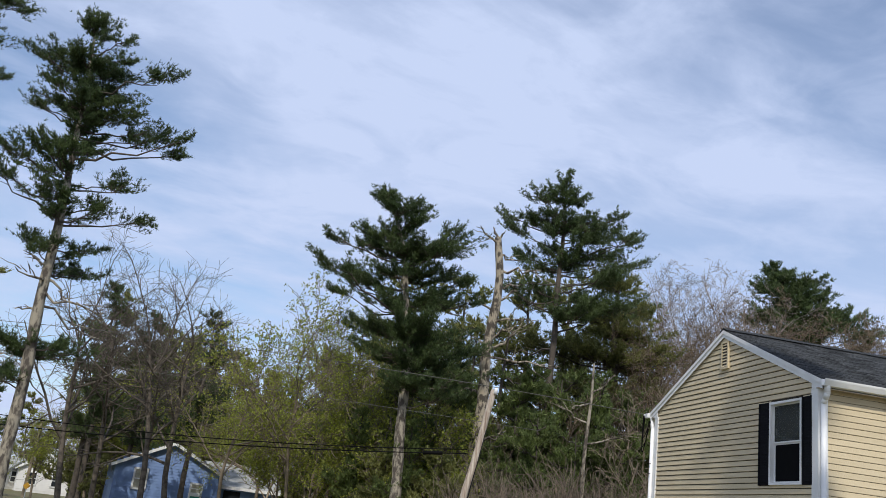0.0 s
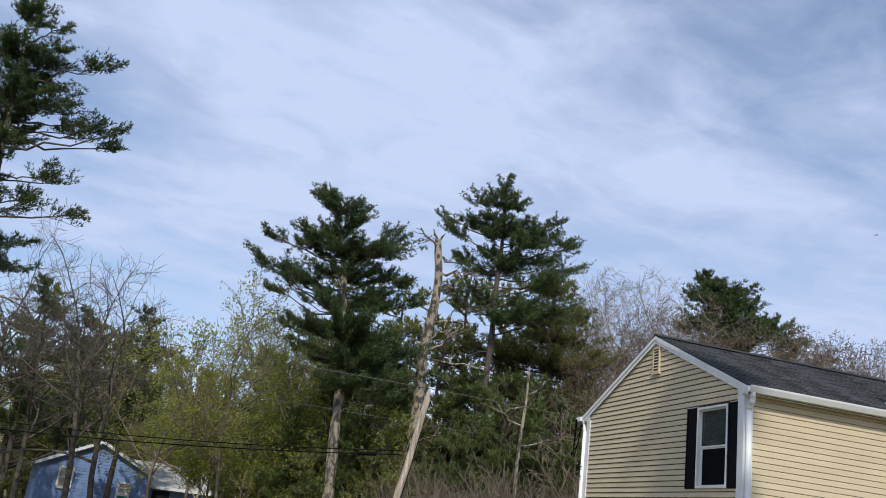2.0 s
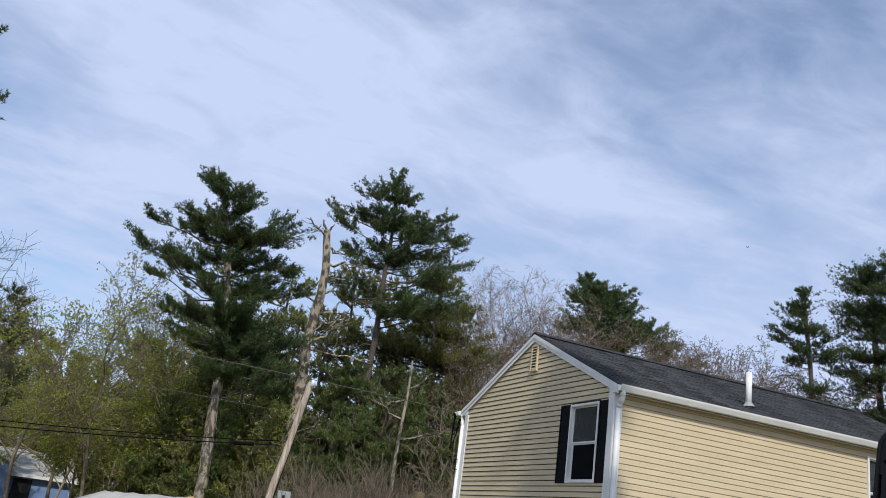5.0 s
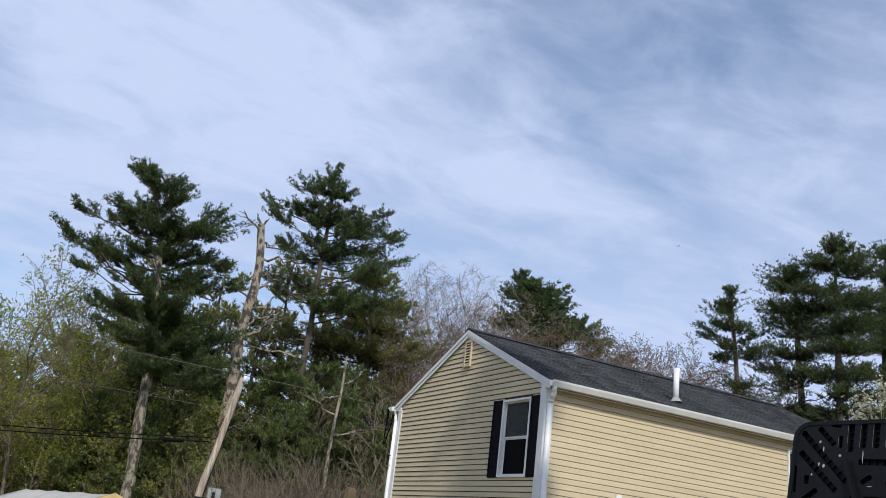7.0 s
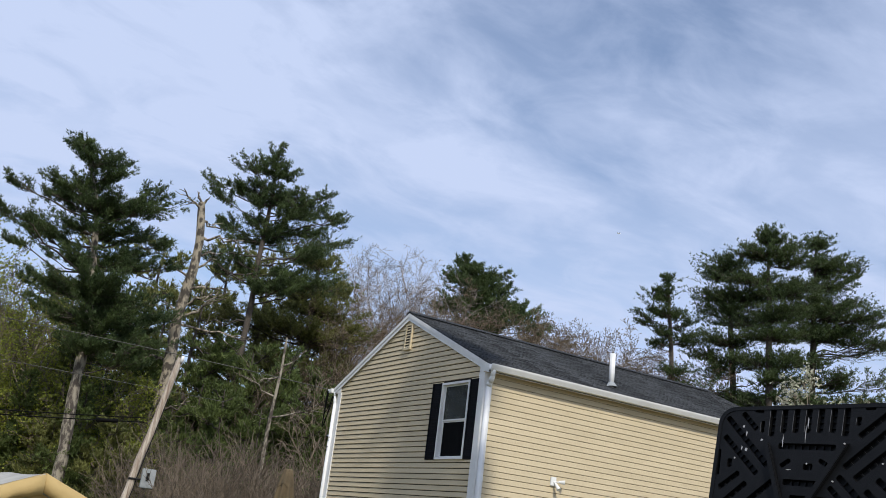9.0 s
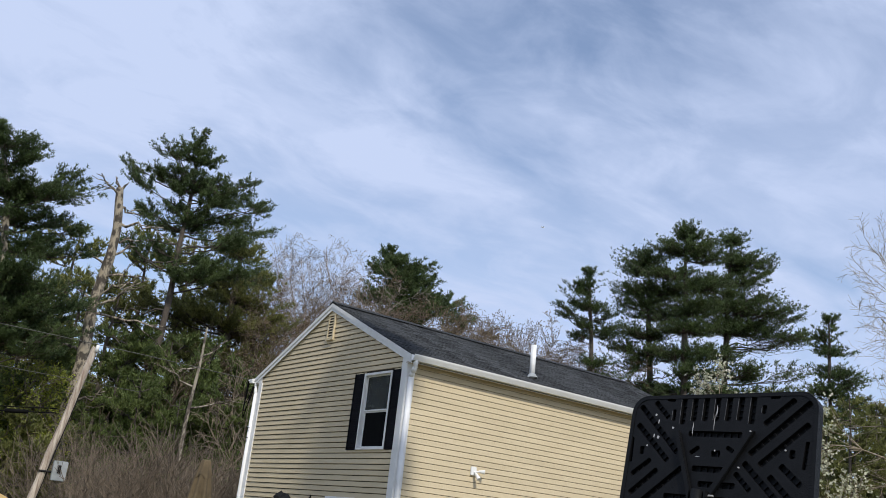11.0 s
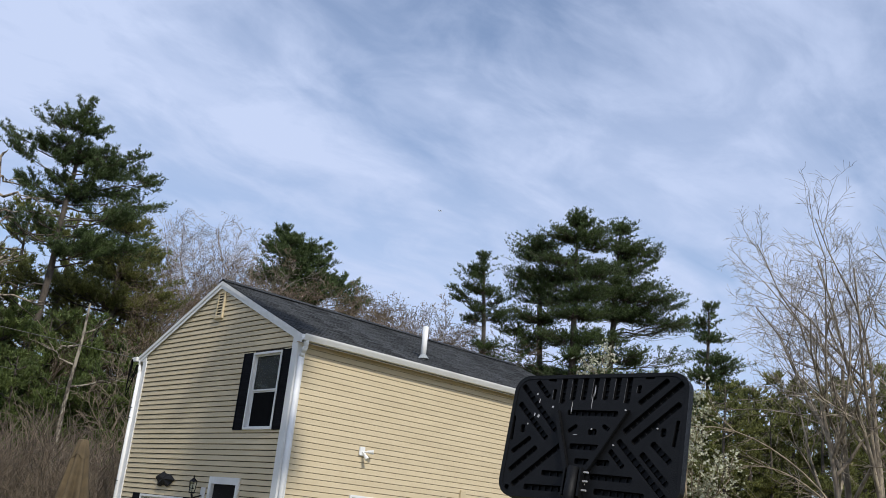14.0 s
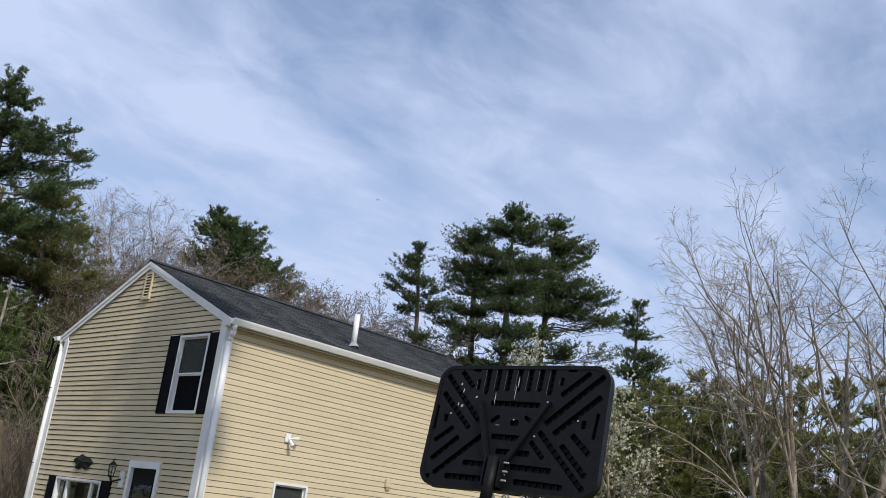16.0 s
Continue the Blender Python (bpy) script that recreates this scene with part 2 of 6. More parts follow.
def mesh_np(name, verts, faces, mat, parent=None, smooth=False, label=""):
    """One mesh object from arrays: verts (n, 3), faces (m, k) with k corners each, or a list of such."""
    faces = faces if isinstance(faces, list) else [faces]
    me = bpy.data.meshes.new(name)
    me.vertices.add(len(verts))
    me.vertices.foreach_set("co", np.ascontiguousarray(verts, dtype=np.float32).ravel())
    loops = np.concatenate([f.ravel() for f in faces]).astype(np.int32)
    sizes = np.concatenate([np.full(len(f), f.shape[1]) for f in faces]).astype(np.int32)
    me.loops.add(len(loops))
    me.loops.foreach_set("vertex_index", loops)
    me.polygons.add(len(sizes))
    me.polygons.foreach_set("loop_start", np.concatenate([[0], np.cumsum(sizes)[:-1]]).astype(np.int32))
    me.update(calc_edges=True)
    me.materials.append(mat)
    if smooth:
        me.shade_smooth()
    ob = new(name, me)
    ob.parent = parent
    if label:
        ob["label"] = label
    return ob


def sticks(name, lines, mat, parent, label=""):
    """Tapered round branches. lines: (points (n, 3), radii (n,), sides)."""
    groups = {}
    for p, r, s in lines:
        groups.setdefault((len(p), s), []).append((p, r))
    all_v, all_f, base = [], [], 0
    for (n, s), items in groups.items():
        P = np.array([i[0] for i in items], dtype=float)
        Rd = np.array([i[1] for i in items], dtype=float)
        T = np.gradient(P, axis=1)
        T /= np.linalg.norm(T, axis=2, keepdims=True) + 1e-9
        ref = np.where(np.abs(T[..., 2:3]) > 0.9, np.array([1.0, 0, 0]), np.array([0, 0, 1.0]))
        A = np.cross(T, ref)
        A /= np.linalg.norm(A, axis=2, keepdims=True) + 1e-9
        B = np.cross(T, A)
        ang = np.arange(s) * 2 * np.pi / s
        V = P[:, :, None, :] + Rd[:, :, None, None] * (np.cos(ang)[None, None, :, None] * A[:, :, None, :] + np.sin(ang)[None, None, :, None] * B[:, :, None, :])
        m = len(items)
        idx = np.arange(m * n * s).reshape(m, n, s) + base
        nxt = np.roll(idx, -1, axis=2)
        all_f.append(np.stack([idx[:, :-1], nxt[:, :-1], nxt[:, 1:], idx[:, 1:]], axis=-1).reshape(-1, 4))
        all_v.append(V.reshape(-1, 3))
        base += m * n * s
    return mesh_np(name, np.concatenate(all_v), np.concatenate(all_f), mat, parent, True, label)


def unit(v):
    return v / (np.linalg.norm(v, axis=-1, keepdims=True) + 1e-9)


def tufts(name, centers, axes, mat, parent, rng, blades=6, length=0.16, width=0.014, fan=0.6, label="", leafy=False):
    """Needle or leaf bundles: narrow blades that fan out from each centre; leafy ones are widest in the middle."""
    n = len(centers)
    d = unit(axes[:, None, :] + fan * rng.normal(size=(n, blades, 3)))
    side = unit(np.cross(d, rng.normal(size=(n, blades, 3))))
    L = length * rng.uniform(0.6, 1.25, (n, blades, 1))
    c = np.repeat(centers[:, None, :], blades, axis=1)
    if leafy:
        mid = c + d * L * 0.5
        V = np.stack([c, mid + side * width, c + d * L, mid - side * width], axis=2).reshape(-1, 3)
        F = np.arange(n * blades * 4).reshape(-1, 4)
    else:
        V = np.stack([c - side * width, c + side * width, c + d * L], axis=2).reshape(-1, 3)
        F = np.arange(n * blades * 3).reshape(-1, 3)
    return tagged(mesh_np(name, V, F, mat, parent, False, label), kind="stuff")


def plan(az, d):
    """Ground place at bearing az (degrees, left of north positive) and distance d."""
    a = radians(az)
    return (-math.sin(a) * d, math.cos(a) * d)


def bend(p0, p1, n, rng, sag=0.0, wob=0.06):
    """A wavering line from p0 to p1, n points; sag lifts (+) or drops (-) its middle."""
    t = np.linspace(0, 1, n)[:, None]
    p = p0 + (p1 - p0) * t
    ln = np.linalg.norm(p1 - p0)
    p[1:-1] += rng.normal(size=(n - 2, 3)) * wob * ln * 0.5
    p[:, 2:] += sag * ln * np.sin(np.pi * t)
    return p


# ---- trees ----


def pine(az, d, trunk, pads, needles, bark, label, seed, density=230, tuft=0.18, width=0.013, stubs=(), group="pines of the wood", blades=5, thick=1.0, fill=1.6, sprays=0.8, broad=1.2, fan=0.8):
    """A white pine: trunk given by (side, height, radius), foliage shelves by (side, height, half width, half height)."""
    rng = np.random.default_rng(seed)
    tree = empty("pine_tree", (*plan(az, d), 0), label, "tree", group, az)
    tr = [(trunk[0][0], -0.3, trunk[0][2] * 1.35)] + list(trunk)
    tz, tu, trad = [np.array([q[i] for q in tr], float) for i in (1, 0, 2)]
    zs = np.linspace(tz[0], tz[-1], 26)
    axis = np.stack([np.interp(zs, tz, tu) + 0.03 * np.sin(zs * 1.3 + seed), 0.05 * np.sin(zs * 0.9 + seed), zs], 1)
    sticks("trunk", [(axis, np.interp(zs, tz, trad) * 0.76 * (1 + 0.06 * np.sin(zs * 5.3) + 0.04 * np.sin(zs * 13.1)), 10)], bark, tree)
    cen, axs = [], []
    pads = [(u, z, hw * broad, hh) for u, z, hw, hh in pads]
    first = len(pads)
    for k in range(int(first * fill)):
        u, z, hw, hh = pads[k % first]
        t = rng.uniform(0.0, 1.0)
        mid = float(np.interp(z, tz, tu))
        pads.append((mid + (u - mid) * t, z - rng.uniform(-0.25, 0.45), max(0.45, hw * rng.uniform(0.55, 0.9)), max(0.22, hh * rng.uniform(0.6, 1.0))))
    for u, z, hw, hh in pads:
        w0 = float(np.clip(rng.normal(0, 0.7), -1.3, 1.3)) * (0.5 + 0.35 * abs(u))
        c = np.array([u, w0, z])
        reach = math.hypot(u - float(np.interp(z, tz, tu)), w0)
        zr = min(max(z - 0.30 * reach - 0.1, 1.0), tz[-1] - 0.2)
        root = np.array([float(np.interp(zr, tz, tu)), 0, zr])
        r0 = (0.016 + 0.011 * reach) * thick
        limb = [(bend(root, c - np.array([0, 0, hh * 0.3]), 6, rng, -0.07, 0.06), np.linspace(r0, 0.014 * thick, 6), 5)]
        ld = unit(c - root + np.array([0, 0, 1e-3]))
        dep = max(hw * 0.8, 0.5)
        n_s = int(7 * hw * (1 + hh) * sprays) + 4
        n_t = int(density * hw * 2 * (hh * 2 + 0.12) * rng.uniform(0.8, 1.2))
        per = np.maximum(rng.multinomial(n_t, rng.dirichlet(np.full(n_s, 2.5))), 2)
        for k in range(n_s):
            q = unit(rng.normal(size=3) + ld * 0.7) * rng.uniform(0.5, 1.2)
            q[2] = q[2] * 0.55 + 0.32
            tip = c + q * np.array([hw, dep, hh * 1.15])
            along = rng.uniform(0.0, 1.0) * min(0.75, 0.9 * hw / (reach + 0.3)) * 5
            step = min(int(along), 4)
            start = limb[0][0][5 - step] + (limb[0][0][4 - step] - limb[0][0][5 - step]) * (along - step)
            ln = np.linalg.norm(tip - start)
            line = bend(start, tip, 4, rng, -0.10, 0.08)
            limb.append((line, np.linspace(0.013, 0.005, 4) * thick, 3))
            m = int(per[k])
            t = rng.uniform(0.28, 1.0, m) ** 0.8 * 3
            i = np.minimum(t.astype(int), 2)
            pos = line[i] + (line[i + 1] - line[i]) * (t - i)[:, None]
            cen.append(pos + rng.normal(size=(m, 3)) * np.array([0.06, 0.06, 0.04]) * (0.7 + 0.4 * hw))
            ax = unit(line[-1] - line[-2]) * 0.9 + np.array([0, 0, 0.55])
            axs.append(np.tile(ax, (m, 1)))
        # limbs take the dark bark, whatever bark the trunk has
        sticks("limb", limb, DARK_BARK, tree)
    for z, side, ln, rise in stubs:
        root = np.array([float(np.interp(z, tz, tu)), 0, z])
        tip = root + np.array([side * ln, rng.normal() * 0.3 * ln, rise])
        limb = [(bend(root, tip, 6, rng, -0.04, 0.1), np.linspace(0.05, 0.014, 6) * thick, 5)]
        for k in range(4):
            s = root + (tip - root) * rng.uniform(0.3, 0.9)
            e = s + (tip - root) * 0.3 + rng.normal(size=3) * 0.2 * ln
            limb.append((bend(s, e, 4, rng), np.linspace(0.022, 0.008, 4) * thick, 3))
        sticks("dead_limb", limb, bark, tree)
    if cen:
        tufts("crown", np.concatenate(cen), np.concatenate(axs), needles, tree, rng, blades, tuft, width, fan)
    return tree


def grow(rng, limbs, tips, p, d, length, r, level, spec, least):
    """One branch and all that grows from it. spec: per level (children, length ratio, angle, up-pull). limbs: one list of lines for each main limb, the trunk first."""
    n = 8 if level == 0 else 3 if level == len(spec) - 1 else 6 if level == 1 else 4
    pts, dirs = [p], [d]
    kids, ratio, angle, up = spec[level]
    for i in range(n - 1):
        d = unit(d + rng.normal(size=3) * (0.07, 0.15, 0.24, 0.30, 0.34)[level] + np.array([0, 0, up]))
        p = p + d * length / (n - 1)
        pts.append(p)
        dirs.append(d)
    if level == 1:
        limbs.append([])
    (limbs[0] if level == 0 else limbs[-1]).append((np.array(pts), np.linspace(max(r, least), max(r * 0.32, least), n), 8 if level == 0 else 5 if level == 1 else 3))
    if level == len(spec) - 1:
        tips.extend([pts[1], pts[2]])
        return
    for k in range(kids):
        s = min((0.34 if level == 0 else 0.2) + (0.66 if level == 0 else 0.8) * (k + rng.uniform(0, 1)) / kids, 0.99)
        f = s * (n - 1)
        i = min(int(f), n - 2)
        start = pts[i] + (pts[i + 1] - pts[i]) * (f - i)
        side = unit(np.cross(dirs[i], rng.normal(size=3)))
        a = radians(angle * rng.uniform(0.6, 1.3))
        nd = unit(dirs[i] * math.cos(a) + side * math.sin(a))
        grow(rng, limbs, tips, start, nd, length * ratio * rng.uniform(0.7, 1.25) * (1.15 - 0.45 * s), max(r * (1 - 0.6 * s) * 0.62, least), level + 1, spec, least)


BROAD = [(9, 0.62, 50, 0.02), (8, 0.55, 42, 0.05), (7, 0.5, 40, 0.05), (4, 0.55, 36, 0.03)]
OAK = [(10, 0.60, 50, 0.01), (9, 0.48, 54, 0.01), (8, 0.48, 54, 0.02), (4, 0.52, 48, 0.02)]
UPRIGHT = [(6, 0.78, 38, 0.01), (6, 0.48, 44, 0.07), (6, 0.48, 46, 0.07), (5, 0.52, 44, 0.06), (3, 0.62, 42, 0.05)]
BIRCH = [(10, 0.50, 44, 0.03), (7, 0.46, 48, 0.03), (6, 0.50, 50, 0.03), (4, 0.55, 48, 0.03), (3, 0.62, 44, 0.03)]
TWIGGY = [(8, 0.74, 38, 0.02), (7, 0.50, 42, 0.04), (6, 0.5, 42, 0.04), (4, 0.55, 38, 0.04), (2, 0.6, 36, 0.03)]
PEAR = [(9, 0.50, 30, 0.04), (7, 0.46, 40, 0.08), (6, 0.48, 44, 0.07), (5, 0.5, 42, 0.05)]
WOODS = [(8, 0.66, 42, 0.03), (7, 0.52, 40, 0.06), (6, 0.5, 38, 0.06), (4, 0.55, 34, 0.04)]
THICKET = [(7, 0.65, 34, 0.03), (6, 0.6, 38, 0.04), (4, 0.6, 36, 0.04)]
TRUNK_SHARE = {id(OAK): 0.68, id(BROAD): 0.66, id(UPRIGHT): 0.66, id(PEAR): 0.74, id(TWIGGY): 0.62, id(BIRCH): 0.74, id(WOODS): 0.64, id(THICKET): 0.62}


def bare_tree(at, height, bark, label, seed, spec=BROAD, radius=0.16, lean=(0, 0), stems=1, leaves=None, leaf_n=1, leaf=0.09, leaf_w=0.03,
              name="bare_tree", category="tree", group="bare trees", spray=0.12, least=0.007, splay=0.2):
    """A broadleaf tree in early spring, with one or several stems; leaves: a material for buds or blossom on its twigs."""
    rng = np.random.default_rng(seed)
    tree = empty(name, (*at, 0), label, category, group)
    tips = []
    for s in range(stems):
        d = unit(np.array([lean[0], lean[1], 1.0]) + (rng.normal(size=3) * np.array([splay, splay, 0]) if stems > 1 else 0))
        p = np.array([rng.normal() * 0.15, rng.normal() * 0.15, -0.2]) if stems > 1 else np.array([0, 0, -0.2])
        limbs = [[]]
        grow(rng, limbs, tips, p, d, height * TRUNK_SHARE[id(spec)] * (rng.uniform(0.85, 1.08) if stems > 1 else 1.0), radius, 0, spec, least)
        sticks("trunk" if stems == 1 else "stem", limbs[0], bark, tree)
        for limb in limbs[1:]:
            sticks("limb", limb, bark, tree)
    if leaves:
        T = np.array(tips)
        T = T[rng.integers(0, len(T), int(len(T) * leaf_n))] + rng.normal(size=(int(len(T) * leaf_n), 3)) * spray
        tufts("foliage", T, np.tile([0, 0, 0.5], (len(T), 1)), leaves, tree, rng, 4, leaf, leaf_w, 1.0, leafy=True)
    return tree


def stay(thing):
    """Keeps a thing's parts, built in the place's own coordinates, where they are."""
    for child in thing.children:
        child.matrix_parent_inverse = thing.matrix_basis.inverted()
    return thing


# ---- ground ----
bm = bmesh.new()
bmesh.ops.create_grid(bm, x_segments=60, y_segments=60, size=900)
for v in bm.verts:
    far = max(0.0, v.co.length - 120) / 100
    v.co.z = -0.02 + min(far, 1.0) * (noise.noise(v.co * 0.01) * 1.0)
tagged(part("ground", bm, GRASS), "rough spring lawn and leaf litter", "ground", kind="structure")

# ---- tan house ----
HX0, HX1, HY0, HY1 = 9.0, 18.1, 13.12, 19.02
RIDGE_Y, RIDGE_Z, SLOPE, WALL_TOP, EXPO = 16.09, 6.185, 0.438, 4.66, 0.1016
house = empty("house", ((HX0 + HX1) / 2, RIDGE_Y, 0), "two-storey gabled house with tan vinyl siding and white trim", "house")


def gable_at(s, z, o=0.0):
    return (HX0 - o, s, z)


def side_at(s, z, o=0.0):
    return (s, HY0 - o, z)


def roof_z(y):
    return RIDGE_Z - SLOPE * abs(y - RIDGE_Y)


def strips(lo, hi, holes):
    """The stretches of lo..hi that no hole covers."""
    out, at = [], lo
    for a, b in sorted(holes):
        if a > at:
            out.append((at, min(a, hi)))
        at = max(at, b)
    if at < hi:
        out.append((at, hi))
    return out


def wall_panel(name, at, s0, s1, top, holes, thick=0.12):
    bm = bmesh.new()
    zs = sorted({0.0, top, *[h[2] for h in holes], *[h[3] for h in holes]})
    for za, zb in zip(zs, zs[1:]):
        for a, b in strips(s0, s1, [(h[0], h[1]) for h in holes if h[2] < zb - 1e-4 and h[3] > za + 1e-4]):
            prism(bm, [(a, za), (b, za), (b, zb), (a, zb)], lambda s, z: at(s, z, 0), Vector(at(0, 0, -thick)) - Vector(at(0, 0, 0)))
    return part(name, bm, SHADE_SHEATH, house)


def clad(wall, at, ends, z_top, holes):
    """Courses of lap siding, each length its own board, butted at openings."""
    z = 0.22
    while z < z_top - 0.02:
        zt = min(z + EXPO, z_top)
        l0, r0 = ends(z)
        l1, r1 = ends(zt)
        if r1 - l1 < 0.03:
            break
        cuts = [(h[0], h[1]) for h in holes if h[2] < z + EXPO * 0.4 and h[3] > z + EXPO * 0.3]
        for a, b in strips(l0, r0, cuts):
            ta = l1 if a == l0 else a
            tb = r1 if b == r0 else b
            if tb - ta < 0.02:
                continue
            bm = bmesh.new()
            # the gap bares dark sheathing as a painted lap shadow, wider on the gable
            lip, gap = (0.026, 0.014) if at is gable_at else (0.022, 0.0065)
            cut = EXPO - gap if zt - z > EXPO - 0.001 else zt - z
            ua, ub = a + (ta - a) * cut / EXPO, b + (tb - b) * cut / EXPO
            f = [bm.verts.new(at(*q)) for q in ((a, z, 0.001), (b, z, 0.001), (b, z, lip - 0.003), (a, z, lip - 0.003), (a, z + 0.006, lip), (b, z + 0.006, lip), (ub, z + cut, 0.011), (ua, z + cut, 0.011), (ub, z + cut, 0.001), (ua, z + cut, 0.001))]
            for q in ((0, 1, 2, 3), (3, 2, 5, 4), (4, 5, 6, 7), (7, 6, 8, 9)):
                bm.faces.new([f[i] for i in q])
            part("siding_board", bm, SIDING, wall)
        z += EXPO


UP_WIN = (13.525, 14.465, 3.115, 4.54)
DOOR = (14.285, 15.31, 0.16, 2.255)
PIC_WIN = (16.185, 17.97, 0.55, 1.835)
GABLE_HOLES = [UP_WIN, DOOR, PIC_WIN]
LOW_WIN = (10.55, 11.35, 1.05, 2.17)
END_WIN = (15.03, 15.95, 3.10, 4.51)
SIDE_HOLES = [LOW_WIN, END_WIN]

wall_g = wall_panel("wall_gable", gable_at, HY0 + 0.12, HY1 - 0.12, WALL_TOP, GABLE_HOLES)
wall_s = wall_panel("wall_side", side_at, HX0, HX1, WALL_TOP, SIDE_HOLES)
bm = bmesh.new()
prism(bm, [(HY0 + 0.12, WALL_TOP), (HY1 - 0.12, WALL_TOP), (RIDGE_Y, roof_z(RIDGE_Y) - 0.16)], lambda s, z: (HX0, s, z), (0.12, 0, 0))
part("gable_wall_top", bm, SHADE_SHEATH, house)
bm = bmesh.new()
prism(bm, [(HY0 + 0.12, 0), (HY1 - 0.12, 0), (HY1 - 0.12, WALL_TOP), (RIDGE_Y, roof_z(RIDGE_Y) - 0.16), (HY0 + 0.12, WALL_TOP)], lambda s, z: (HX1 - 0.12, s, z), (0.12, 0, 0))
part("wall_far_gable", bm, SIDING, house)
box_part("wall_back", (HX0, HY1 - 0.12, 0), (HX1, HY1, WALL_TOP), SIDING, house, bevel=0)
# floor and added backing, coloured dark so the windows look into shade
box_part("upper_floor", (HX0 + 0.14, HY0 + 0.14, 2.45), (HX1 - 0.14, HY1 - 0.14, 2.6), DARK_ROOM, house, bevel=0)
box_part("room_gloom_backing", (HX0 + 2.8, HY0 + 0.14, 0.0), (HX0 + 2.9, HY1 - 0.14, 4.5), DARK_ROOM, house, bevel=0)
box_part("foundation", (HX0 + 0.02, HY0 + 0.02, -0.3), (HX1 - 0.02, HY1 - 0.02, 0.2), GREY_BOX, house, bevel=0)


def gable_ends(z):
    d = (RIDGE_Z - 0.10 - z) / SLOPE
    return max(HY0 + 0.02, RIDGE_Y - d), min(HY1 - 0.02, RIDGE_Y + d)


clad(wall_g, gable_at, gable_ends, RIDGE_Z - 0.12, GABLE_HOLES)
clad(wall_s, side_at, lambda z: (HX0 + 0.02, HX1 - 0.02), WALL_TOP, SIDE_HOLES)

# roof: two slabs, with shingle courses laid on them
RAKE, RUN = 0.05, 3.14
for side in (-1, 1):
    bm = bmesh.new()
    y_e = RIDGE_Y + side * RUN
    prism(bm, [(RIDGE_Y, RIDGE_Z - 0.03), (y_e, roof_z(y_e) - 0.03), (y_e, roof_z(y_e) - 0.13), (RIDGE_Y, RIDGE_Z - 0.13)],
          lambda y, z: (HX0 - RAKE + 0.01, y, z), (HX1 - HX0 + 2 * RAKE - 0.02, 0, 0))
    roof = part("roof", bm, SHINGLE, house, "charcoal asphalt shingle roof slope")
    run = RUN
    rows = 26
    rng = np.random.default_rng(5 + side)
    for k in range(rows):
        bm = bmesh.new()
        d0, d1 = run * k / rows, run * (k + 1) / rows
        x = HX0 - RAKE - 0.015
        while x < HX1 + RAKE:
            w = rng.uniform(0.12, 0.34)
            xb = min(x + w, HX1 + RAKE + 0.015)
            t = rng.choice([0.006, 0.010, 0.016])
            low = d1 + (0.0 if k == rows - 1 else 0.012)
            a, b = RIDGE_Y + side * d0, RIDGE_Y + side * low
            q = [bm.verts.new(v) for v in ((x, a, roof_z(a) - 0.026), (xb, a, roof_z(a) - 0.026), (xb, b, roof_z(b) - 0.028 + t), (x, b, roof_z(b) - 0.028 + t),
                                           (xb, b, roof_z(b) - 0.034), (x, b, roof_z(b) - 0.034))]
            bm.faces.new((q[0], q[1], q[2], q[3]))
            bm.faces.new((q[3], q[2], q[4], q[5]))
            x = xb + 0.003
        part("shingle_course", bm, SHINGLE, roof)
bm = bmesh.new()
prism(bm, [(RIDGE_Y - 0.14, RIDGE_Z - 0.065), (RIDGE_Y, RIDGE_Z + 0.012), (RIDGE_Y + 0.14, RIDGE_Z - 0.065), (RIDGE_Y, RIDGE_Z - 0.02)], lambda y, z: (HX0 - RAKE - 0.02, y, z + 0.01), (HX1 - HX0 + 2 * RAKE + 0.04, 0, 0))
part("ridge_cap", bm, SHINGLE, house)

